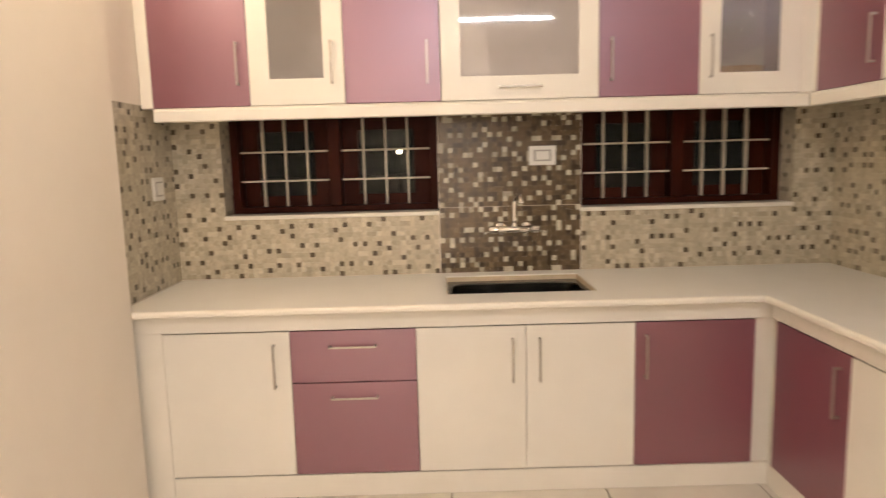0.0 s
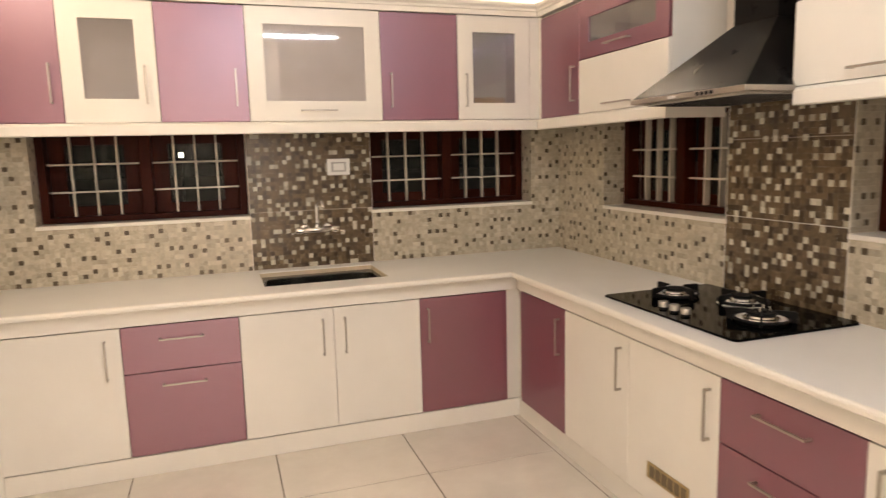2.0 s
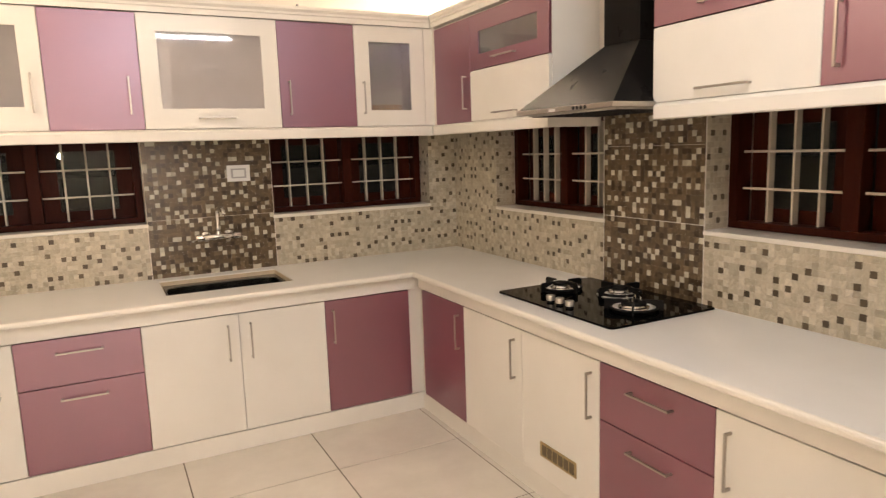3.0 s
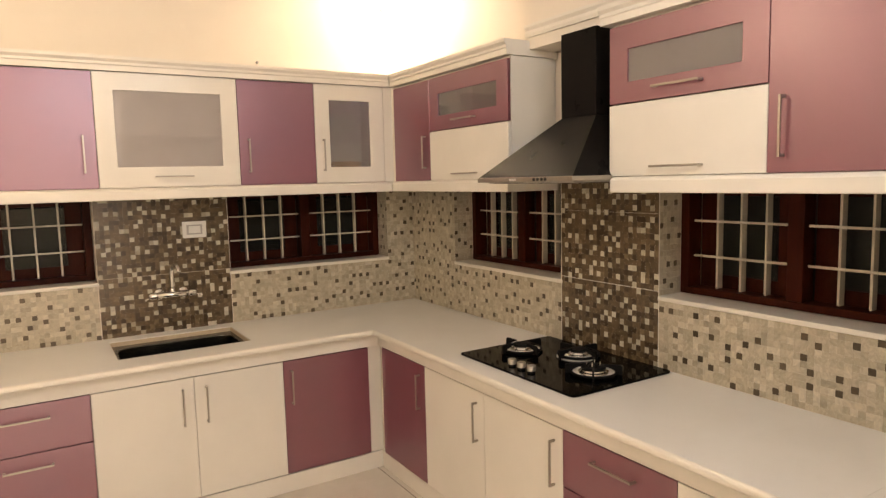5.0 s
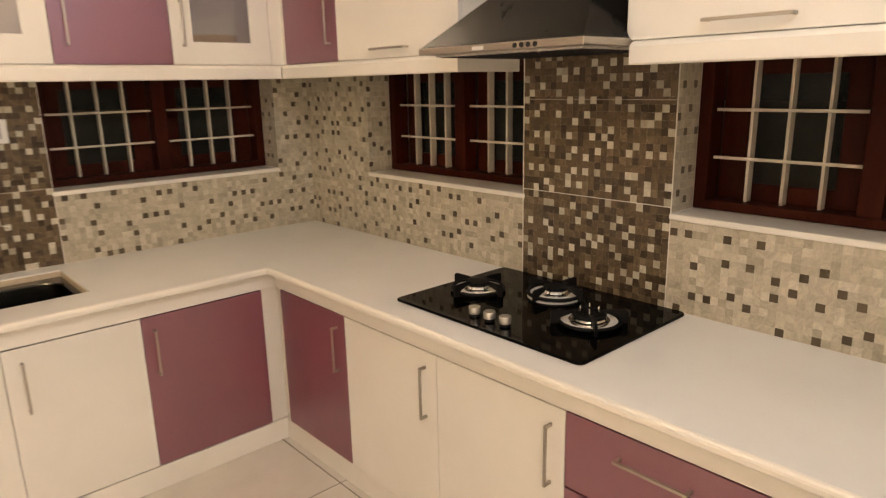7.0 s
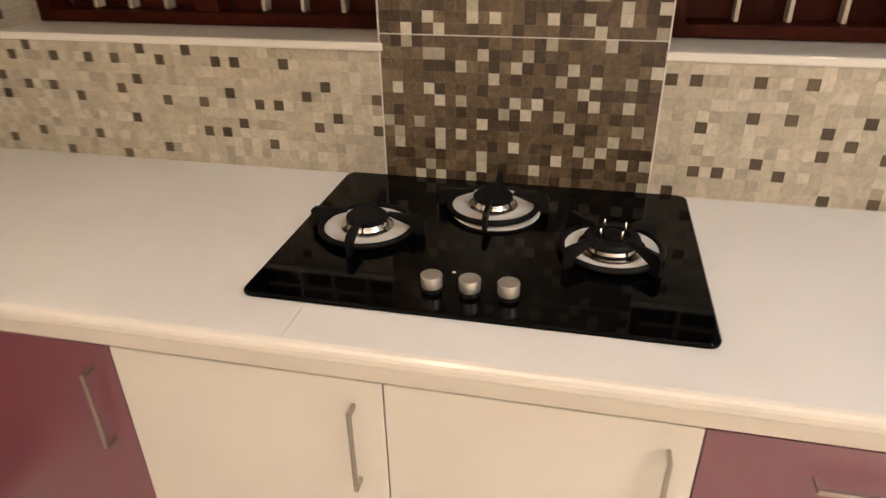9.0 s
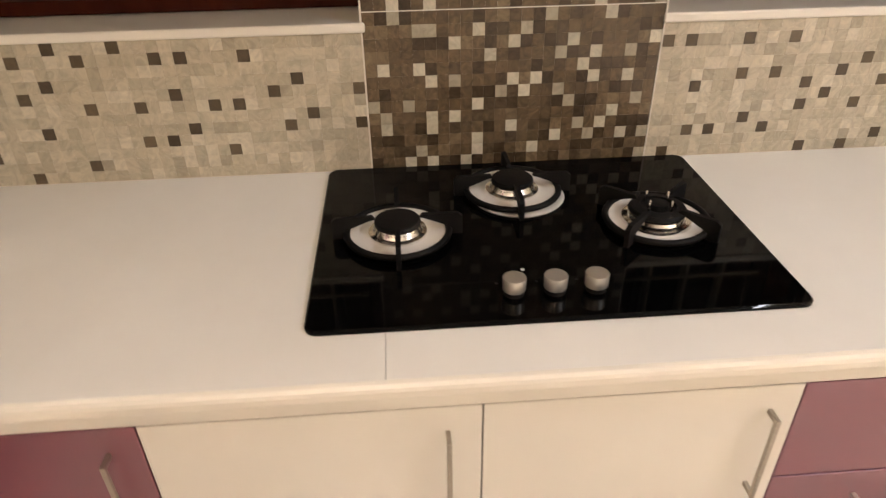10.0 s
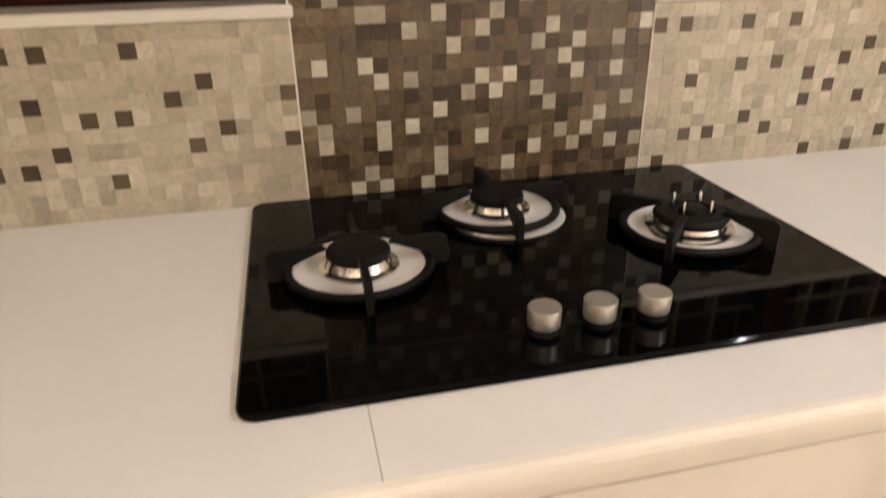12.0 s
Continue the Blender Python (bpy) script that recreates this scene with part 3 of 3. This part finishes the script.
part("collar", turned([(0.016, 0.0), (0.018, 0.008), (0.013, 0.022)], (tx, -0.055, tz + 0.012), steps=18), CHROME, tap)


# ---- switches ----
def switch(run, u0, u1, z0, z1, flip, label):
    c = at_run(run, (u0 + u1) / 2, 0.0, (z0 + z1) / 2)
    s = thing("wall_switch", c, label, "switch")
    part("plate", run_box(run, u0, u1, 0.0, 0.009, z0, z1, 0.003), PLASTIC, s)
    iu, iz = (u1 - u0) * 0.17, (z1 - z0) * 0.20
    part("bezel", run_box(run, u0 + iu, u1 - iu, 0.009, 0.0105, z0 + iz, z1 - iz, 0.0006), GREYPLASTIC, s)
    part("rocker", run_box(run, u0 + iu * 1.5, u1 - iu * 1.5, 0.0105, 0.0145, z0 + iz * 1.45, z1 - iz * 1.45, 0.0015), PLASTIC, s)
    return s


switch("s", -1.556, -1.421, 1.403, 1.500, False, "white plastic switch plate on the dark tiles")
s = thing("wall_switch", (LS, -0.20, 1.34), "white plastic switch plate on the pale tiles", "switch")
part("plate", box(LS, LS + 0.009, -0.270, -0.150, 1.285, 1.395, 0.003), PLASTIC, s)
part("bezel", box(LS + 0.009, LS + 0.0105, -0.248, -0.172, 1.305, 1.375, 0.0006), GREYPLASTIC, s)
part("rocker", box(LS + 0.0105, LS + 0.0145, -0.240, -0.180, 1.312, 1.368, 0.0015), PLASTIC, s)

# ---- wall cabinets ----
UP0, UP1 = 1.706, 2.298
UFACE = {"s": 0.316, "h": 0.307}


def wall_unit(run, u0, u1, label, shelf=1.985):
    face = UFACE[run]
    cab = thing("wall_cabinet", at_run(run, (u0 + u1) / 2, face / 2, UP0), label, "cabinet", "wall cabinets")
    carcass(cab, run, u0, u1, 0.003, face - 0.020, UP0, UP1, shelf=shelf)
    return cab


f = UFACE["s"]
c = wall_unit("s", -3.298, -2.858, "mauve wall cabinet with closed door by the side wall")
handle(leaf(c, "door", "s", -3.298, -2.858, UP0, UP1, f, MAUVE), "s", -2.905, f, 1.893)
c = wall_unit("s", -2.858, -2.428, "white wall cabinet with a frosted glass door")
handle(glazed_leaf(c, "door", "s", -2.858, -2.428, UP0, UP1, f, WHITE, 0.092, 0.115, glass=GREYFROST), "s", -2.483, f, 1.890)
c = wall_unit("s", -2.428, -1.995, "lilac-mauve wall cabinet with closed door")
handle(leaf(c, "door", "s", -2.428, -1.995, UP0, UP1, f, MAUVE), "s", -2.055, f, 1.880)
c = wall_unit("s", -1.995, -1.279, "white lift-up wall cabinet with a wide frosted pane")
handle(glazed_leaf(c, "door", "s", -1.995, -1.279, UP0, UP1, f, WHITE, 0.090, 0.106), "s", -1.632, f, 1.763, 0.192, upright=False)
c = wall_unit("s", -1.279, -0.826, "lilac-mauve wall cabinet with closed door")
handle(leaf(c, "door", "s", -1.279, -0.826, UP0, UP1, f, MAUVE), "s", -1.226, f, 1.872)
c = wall_unit("s", -0.826, -0.368, "white corner wall cabinet with a narrow glass door", shelf=None)
handle(glazed_leaf(c, "door", "s", -0.826, -0.368, UP0, UP1, f, WHITE, 0.093, 0.095, glass=SMOKED), "s", -0.777, f, 1.875)
f = UFACE["h"]
c = wall_unit("h", -0.345, -0.783, "glossy mauve corner wall cabinet with closed door")
handle(leaf(c, "door", "h", -0.345, -0.783, UP0, UP1 - 0.012, f, MAUVE), "h", -0.733, f, 1.872)


def lift_unit(u0, u1, label, glass=None):
    cab = wall_unit("h", u0, u1, label)
    m = (u0 + u1) / 2
    handle(glazed_leaf(cab, "top_flap", "h", u0, u1, 1.987, UP1 - 0.012, UFACE["h"], MAUVE, 0.092, 0.080, "mauve framed glass flap", glass or SMOKED), "h", m + 0.005, UFACE["h"], 2.034, 0.205, upright=False)
    handle(leaf(cab, "lower_flap", "h", u0, u1, UP0, 1.987, UFACE["h"], WHITE, "white lift-up flap"), "h", m + 0.005, UFACE["h"], 1.742, 0.215, upright=False)


lift_unit(-0.783, -1.527, "wall cabinet with glazed mauve flap over white flap")
lift_unit(-2.187, -2.858, "wall cabinet with frosted mauve flap over white flap", BROWNFROST)
c = wall_unit("h", -2.858, -3.320, "rose-mauve wall cabinet with closed door")
handle(leaf(c, "door", "h", -2.858, -3.320, UP0, UP1 - 0.012, f, MAUVE), "h", -2.912, f, 1.850)
solid("filler_panel", run_box("h", LH + 0.002, -3.321, 0.003, 0.305, UP0, UP1, 0.002), WHITE, (-0.15, -3.5, UP0), "white filler panel beside the wall cabinet", "filler", kind="structure")
solid("filler_panel", run_box("s", LS + 0.002, -3.299, 0.003, 0.314, UP0, UP1, 0.002), TRIM, (-3.33, -0.15, UP0), "white upright filler beside the wall cabinet", "filler", kind="structure")
bm = box(-0.3672, -0.30, -0.3145, -0.28, UP0, UP1, 0.002)
box(-0.3055, -0.26, -0.3445, -0.315, UP0, UP1, 0.002, bm)
solid("corner_filler", bm, TRIM, (-0.33, -0.3, UP0), "white inner corner filler between wall cabinets", "filler", kind="structure")

# pelmet below, cornice above
low = [(0.285, 1.643), (0.332, 1.643), (0.335, 1.647), (0.335, 1.690), (0.330, 1.697), (0.318, 1.7045), (0.003, 1.7045), (0.003, 1.6985), (0.285, 1.6985)]
high = [(0.003, 2.2995), (0.330, 2.2995), (0.330, 2.326), (0.335, 2.331), (0.335, 2.343), (0.346, 2.356), (0.347, 2.372), (0.003, 2.372)]


def moulding(name, profile, shift, run, u0, u1, label, cut0=0.0, cut1=0.0):
    p = [(d + shift if d > 0.1 else d, z) for d, z in profile]
    return solid(name, extrude_profile(p, run, u0, u1, cut0=cut0, cut1=cut1), TRIM, at_run(run, (u0 + u1) / 2, 0.15, profile[0][1]), label, "moulding", kind="structure")


moulding("pelmet", low, 0.0, "s", -3.290, 0.0, "white pelmet board under the wall cabinets", cut1=-1.0)
moulding("pelmet", low, -0.009, "h", -1.527, -0.001, "white pelmet board under the wall cabinets", cut1=-1.015)
moulding("pelmet", low, -0.009, "h", LH + 0.002, -2.210, "white pelmet board under the wall cabinets")
solid("pelmet_return", run_box("h", -1.5395, -1.5275, 0.003, 0.326, 1.643, 1.7045, 0.002), TRIM, (-0.15, -1.53, 1.643), "white end board of the pelmet", "moulding", kind="structure")
moulding("cornice", high, 0.0, "s", LS + 0.001, 0.0, "white stepped cornice on the wall cabinets", cut1=-1.0)
moulding("cornice", high, -0.009, "h", -1.541, -0.001, "white stepped cornice on the wall cabinets", cut1=-1.015)
moulding("cornice", high, -0.009, "h", LH + 0.002, -2.150, "white stepped cornice on the wall cabinets")

dish = thing("bowl", (-0.60, -0.17, UP0 + 0.016), "amber ceramic bowl inside the glass cabinet", "bowl")
part("bowl_body", turned([(0.07, 0.0), (0.09, 0.005), (0.125, 0.075), (0.135, 0.115), (0.129, 0.115), (0.115, 0.075), (0.02, 0.011)], (-0.60, -0.150, UP0 + 0.0165)), CERAMIC, dish)

hook = thing("wall_hook", (-1.06, 0.0, 2.452), "small grey plug in the wall above the cabinets", "hook")
part("plug", turned([(0.008, 0.0), (0.008, 0.010), (0.004, 0.014)], (-1.06, 0.0009, 2.452), "y", 12), GREYPLASTIC, hook)

# ---- cooker hood ----
HY, CY = -1.884, -1.968
hood = thing("cooker_hood", (-0.25, HY, 1.69), "black pyramid cooker hood with steel front strip", "hood")
hw, hd, cw, cd = 0.316, 0.518, 0.106, 0.268
z0, z1, z2, z3 = 1.688, 1.713, 1.965, 2.3275


def ring(w, d, z, c=HY):
    return [(-d, c - w, z), (-0.002, c - w, z), (-0.002, c + w, z), (-d, c + w, z)]


canopy = loft([ring(hw, hd, z1), ring(hw * 0.985, hd * 0.985, z1 + 0.004), ring(cw + 0.004, cd + 0.004, z2 - 0.004, CY), ring(cw, cd, z2, CY)])
for fc in canopy.faces:
    fc.smooth = False
part("canopy", canopy, BLACKSTEEL, hood)
part("chimney", box(-cd, -0.002, CY - cw, CY + cw, z2, z3, 0.003), BLACKSTEEL, hood)
bm = box(-hd - 0.003, -0.002, HY - hw - 0.003, HY + hw + 0.003, z0 + 0.004, z1, 0.003)
strip = part("front_strip", bm, STEEL, hood, "brushed steel control strip")
part("display", box(-hd - 0.0045, -hd - 0.002, HY + 0.03, HY + 0.075, z0 + 0.009, z1 - 0.006), PLASTIC, strip, "white plate")
for k in range(4):
    part("button", turned([(0.007, 0.0), (0.007, 0.003), (0.004, 0.004)], (-hd - 0.003, HY - 0.09 - 0.024 * k, (z0 + z1) / 2 + 0.002), "x", 14), DARK, strip)
part("filter", box(-hd + 0.04, -0.05, HY - hw + 0.03, HY + hw - 0.03, z0 - 0.002, z0 + 0.006, 0.002), GREYPLASTIC, hood, "grey mesh filter panel")
for k in range(14):
    y = HY - hw + 0.05 + k * 0.041
    part("filter_slot", box(-hd + 0.06, -0.07, y, y + 0.018, z0 - 0.0035, z0 - 0.0005), DARK, hood)

# ---- gas hob ----
X0, X1, Y0, Y1 = -0.580, -0.008, -2.268, -1.466
HZ = 0.861
hob = thing("gas_hob", ((X0 + X1) / 2, (Y0 + Y1) / 2, HZ), "black glass gas hob with three burners", "hob")
plate = loft([rounded(X0, X1, Y0, Y1, 0.022, HZ), rounded(X0, X1, Y0, Y1, 0.022, HZ + 0.005), rounded(X0 + 0.003, X1 - 0.003, Y0 + 0.003, Y1 - 0.003, 0.02, HZ + 0.008)])
for fc in plate.faces:
    fc.smooth = len(fc.verts) == 4
part("glass_plate", plate, HOBGLASS, hob)
GZ = HZ + 0.008


def burner(x, y, big, arms):
    b = turned([(0.060, 0.0), (0.078, 0.004), (0.0875, 0.0085), (0.0885, 0.0105), (0.086, 0.0112), (0.078, 0.0085), (0.046, 0.0085)], (x, y, GZ), steps=48)
    pl = part("burner", b, ENAMEL, hob, "pale enamelled burner plate")
    rr, zt = (0.0535, 0.019) if big else (0.0455, 0.0160)
    teeth = []
    for rad, h in ((rr - 0.004, zt - 0.005), (rr, zt - 0.004), (rr - 0.003, zt + 0.005), (rr - 0.008, zt + 0.0065)):
        teeth.append([(x + (rad - (0.0016 if k % 2 else 0.0)) * math.cos(2 * math.pi * k / 96), y + (rad - (0.0016 if k % 2 else 0.0)) * math.sin(2 * math.pi * k / 96), GZ + h) for k in range(96)])
    comb = loft(teeth)
    for fc in comb.faces:
        fc.smooth = False
    part("flame_ring", comb, CHROME, pl, "chrome ring with fine flame slots")
    if big:
        part("burner_ring", turned([(0.066, 0.008), (0.064, 0.014), (0.054, 0.017), (0.052, 0.023), (0.046, 0.027), (0.040, 0.027)], (x, y, GZ), steps=36), CHROME, pl, "chrome ring")
        part("burner_cap", turned([(0.052, 0.026), (0.054, 0.030), (0.050, 0.036), (0.034, 0.038), (0.034, 0.032), (0.02, 0.032), (0.018, 0.042), (0.004, 0.043)], (x, y, GZ), steps=36), IRON, pl)
        for k in range(4):
            a = radians(35 + 90 * k)
            part("pin", turned([(0.0022, 0.034), (0.0022, 0.055), (0.001, 0.057)], (x + 0.028 * math.cos(a), y + 0.028 * math.sin(a), GZ), steps=8), CHROME, pl)
    else:
        part("burner_ring", turned([(0.055, 0.008), (0.054, 0.012), (0.046, 0.0145), (0.043, 0.019), (0.039, 0.024)], (x, y, GZ), steps=36), CHROME, pl, "chrome ring")
        part("burner_cap", turned([(0.039, 0.024), (0.0425, 0.026), (0.0425, 0.033), (0.040, 0.0355), (0.004, 0.036)], (x, y, GZ), steps=36), IRON, pl)
    ringr = 0.0945
    pts = [(x + ringr * math.cos(2 * math.pi * k / 36), y + ringr * math.sin(2 * math.pi * k / 36), GZ + 0.011) for k in range(37)]
    pan = part("pan_support", pipe(pts, 0.0065, 8), IRON, hob, "cast iron pan support")
    for a in arms:
        c, s = math.cos(radians(a)), math.sin(radians(a))
        bm = bmesh.new()
        prof = [(0.041, 0.038), (0.046, 0.044), (0.112, 0.043), (0.120, 0.036), (0.120, 0.0005), (0.098, 0.0005), (0.094, 0.018), (0.052, 0.035)]
        sides = []
        for w in (-0.0045, 0.0045):
            sides.append([bm.verts.new((x + r * c - w * s, y + r * s + w * c, GZ + h)) for r, h in prof])
        n = len(prof)
        for k in range(n):
            bm.faces.new((sides[0][k], sides[0][(k + 1) % n], sides[1][(k + 1) % n], sides[1][k]))
        bm.faces.new(sides[0][::-1])
        bm.faces.new(sides[1])
        bmesh.ops.recalc_face_normals(bm, faces=bm.faces)
        part("arm", bm, IRON, pan)


burner(-0.309, -1.614, False, (0, 90, 180, 270))
part("drip_plate", turned([(0.092, 0.0), (0.095, 0.004), (0.090, 0.005), (0.080, 0.0015)], (-0.176, -1.860, GZ), steps=40), ENAMEL, hob, "pale loose drip plate")
burner(-0.160, -1.851, False, (0, 90, 180, 270))
burner(-0.309, -2.101, True, (45, 135, 225, 315))
for k in range(3):
    y = -1.797 - 0.067 * k
    kn = part("control_knob", turned([(0.0178, 0.009), (0.0186, 0.010), (0.0192, 0.030), (0.0184, 0.0316), (0.004, 0.032)], (-0.510, y, GZ), steps=30), ALUMINIUM, hob, "matt silver control knob")
    part("knob_base", turned([(0.017, 0.0), (0.0165, 0.0092)], (-0.510, y, GZ), steps=24), IRON, kn)
    part("mark", box(-0.482, -0.478, y + 0.022, y + 0.026, GZ, GZ + 0.0006), FAINT, hob, "small grey mark")
part("badge", box(-0.447, -0.441, -1.826, -1.820, GZ, GZ + 0.0006), PLASTIC, hob, "small white mark")


# ---- floor tiles ----
def floor_tiles():
    xs = [LS, -2.668, -1.995, -1.321, -0.648, 0.02]
    ys = [0.0, -1.135, -1.807, -2.479, -3.151, -3.823, -4.495, -5.167, -5.839, -6.511, -7.05]
    for a, b in zip(xs, xs[1:]):
        for d, c in zip(ys, ys[1:]):
            g = 0.0030
            part("floor_tile", box(a + g, b - g, c + g, d - g, -0.012, 0.0, 0.0012, segments=1), FLOORTILE, floor)


floor_tiles()

# ---- mosaic wall tiles ----
CH, GAP, TH = 0.0250, 0.0001, 0.0003


def chip_field(name, run_or_wall, u0, u1, z0, z1, mats, block, label, seed):
    """Chips in one sheet: in every block of cells one accent chip at a random cell."""
    rng = random.Random(seed)
    nu, nz = max(1, round((u1 - u0) / CH)), max(1, round((z1 - z0) / CH))
    su, sz = (u1 - u0) / nu, (z1 - z0) / nz
    accent = set()
    for bi in range(0, nu, block[0]):
        for bj in range(-rng.randrange(block[1]), nz, block[1]):
            for _ in range(8):
                i, j = bi + rng.randrange(block[0]), bj + rng.randrange(block[1])
                if block[0] < 3 or not any((i + a, j + b) in accent for a in (-1, 0, 1) for b in (-1, 0, 1)):
                    accent.add((i, j))
                    break
    verts, faces, index = [], [], []
    for i in range(nu):
        for j in range(nz):
            k = len(verts)
            lift = TH + rng.uniform(-0.00008, 0.00008)
            for e, h in ((GAP / 2, 0.0), (GAP / 2 + 0.0003, lift)):
                for uu, zz in ((u0 + i * su + e, z0 + j * sz + e), (u0 + (i + 1) * su - e, z0 + j * sz + e), (u0 + (i + 1) * su - e, z0 + (j + 1) * sz - e), (u0 + i * su + e, z0 + (j + 1) * sz - e)):
                    verts.append(run_or_wall(uu, h, zz))
            faces += [(k + 4, k + 5, k + 6, k + 7)] + [(k + m, k + (m + 1) % 4, k + 4 + (m + 1) % 4, k + 4 + m) for m in range(4)]
            index += [1 if (i, j) in accent else 0] * 5
    me = bpy.data.meshes.new(name)
    me.from_pydata(verts, [], faces)
    for m in mats:
        me.materials.append(m)
    me.polygons.foreach_set("material_index", index)
    me.update()
    bm = bmesh.new()
    bm.from_mesh(me)
    bmesh.ops.recalc_face_normals(bm, faces=bm.faces)
    bm.to_mesh(me)
    bm.free()
    return tagged(new(name, me), label, "wall tiles", kind="stuff")


def on_s(u, h, z):
    return (u, TH - h, z)


def on_h(u, h, z):
    return (TH - h, u, z)


def on_w(u, h, z):
    return (LS - TH + h, u, z)


PALE, DEEP = [LIGHTCHIP, SPOTCHIP], [DARKCHIP, PALECHIP]
PALE_LABEL, DEEP_LABEL = "pale marbled mosaic tiles with brown accent chips", "dark brown mosaic tiles with pale accent chips"
TILE_TOP = 1.70
for k, (wall, u0, u1, z0, z1) in enumerate((
        (on_s, LS, WIN_S[0][0], 0.861, TILE_TOP), (on_s, WIN_S[0][0], -2.0195, 0.861, SILL), (on_s, -1.2895, WIN_S[1][1], 0.861, SILL), (on_s, WIN_S[1][1], 0.0, 0.861, TILE_TOP),
        (on_h, WIN_H[0][1], 0.0, 0.861, TILE_TOP), (on_h, -1.5595, WIN_H[0][1], 0.861, SILL), (on_h, WIN_H[1][0], -2.1865, 0.861, SILL), (on_h, LH, WIN_H[1][0], 0.861, TILE_TOP),
        (on_w, -0.724, 0.0, 0.861, 1.722))):
    chip_field("wall_tiles", wall, u0, u1, z0, z1, PALE, (3, 4), PALE_LABEL, 10 + k)
chip_field("wall_tiles", on_s, -2.0155, -1.2925, 0.861, 1.1985, DEEP, (2, 3), DEEP_LABEL, 31)
chip_field("wall_tiles", on_s, -2.0155, -1.2925, 1.2005, TILE_TOP, DEEP, (2, 3), DEEP_LABEL, 32)
# window reveals
for k, (wall, u0, u1) in enumerate((
        (lambda u, h, z: (WIN_S[1][1] - h + 0.0002, u, z), 0.001, 0.139), (lambda u, h, z: (WIN_S[0][0] + h - 0.0002, u, z), 0.001, 0.139),
        (lambda u, h, z: (u, WIN_H[0][1] - h + 0.0002, z), 0.001, 0.139), (lambda u, h, z: (u, WIN_H[1][1] - h + 0.0002, z), 0.001, 0.139))):
    chip_field("reveal_tiles", wall, u0, u1, SILL + 0.021, HEAD, PALE, (3, 4), "pale mosaic tiles lining the window reveal", 50 + k)
# white grout lines beside the dark panels
for y in (-1.5605, -2.1845):
    solid("grout_line", run_box("h", y - 0.0016, y + 0.0016, -0.0015, 0.0012, 0.861, TILE_TOP), WHITEGROUT, (0, y, 0.861), "white grout line", "grout", kind="structure")

PW0, PW1, PROWS, PCOLS = -2.1825, -1.5625, 13, 25
psu = (PW1 - PW0) / PCOLS
psz = 0.0262
zsplit = 0.861 + PROWS * psz
solid("grout_line", run_box("h", PW0, PW1, -0.0015, 0.0010, zsplit, zsplit + 0.002), WHITEGROUT, (0, PW0, zsplit), "white grout line", "grout", kind="structure")
solid("grout_line", run_box("s", -2.0155, -1.2925, -0.0015, 0.0006, 1.1985, 1.2005), GROUT, (-1.6, 0, 1.2), "white grout line", "grout", kind="structure")
solid("grout_line", run_box("h", PW0, PW1, -0.0015, 0.0005, 1.5405, 1.5420), GROUT, (0, PW0, 1.54), "thin grout line", "grout", kind="structure")
chip_field("wall_tiles", on_h, PW0, PW1, zsplit + 0.002, TILE_TOP, DEEP, (2, 3), DEEP_LABEL, 33)
panel = solid("tile_panel", run_box("h", PW0, PW1, -0.0018, -0.00085, 0.861, zsplit), GROUT, (0, (PW0 + PW1) / 2, 0.861), DEEP_LABEL, "wall tiles", kind="structure")


def chip_mesh(mat):
    e, w, h = GAP / 2, psu, psz
    vs = [(0.0, e, e), (0.0, w - e, e), (0.0, w - e, h - e), (0.0, e, h - e)]
    i = 0.0003
    vs += [(-TH, e + i, e + i), (-TH, w - e - i, e + i), (-TH, w - e - i, h - e - i), (-TH, e + i, h - e - i)]
    me = bpy.data.meshes.new("tile_chip")
    me.from_pydata(vs, [], [(7, 6, 5, 4), (0, 1, 5, 4), (1, 2, 6, 5), (2, 3, 7, 6), (3, 0, 4, 7)])
    me.materials.append(mat)
    return me


deep_chip, pale_chip = chip_mesh(DARKCHIP_ONE), chip_mesh(PALECHIP_ONE)
rng = random.Random(71)
accent = set()
for bi in range(0, PCOLS, 2):
    for bj in range(-rng.randrange(3), PROWS, 3):
        accent.add((bi + rng.randrange(2), bj + rng.randrange(3)))
for i in range(PCOLS):
    for j in range(PROWS):
        ob = new("tile_chip", pale_chip if (i, j) in accent else deep_chip)
        ob.parent = panel
        ob.location = Vector((TH + rng.uniform(-0.0001, 0.0001), PW0 + i * psu, 0.861 + j * psz)) - ORIGIN[panel]
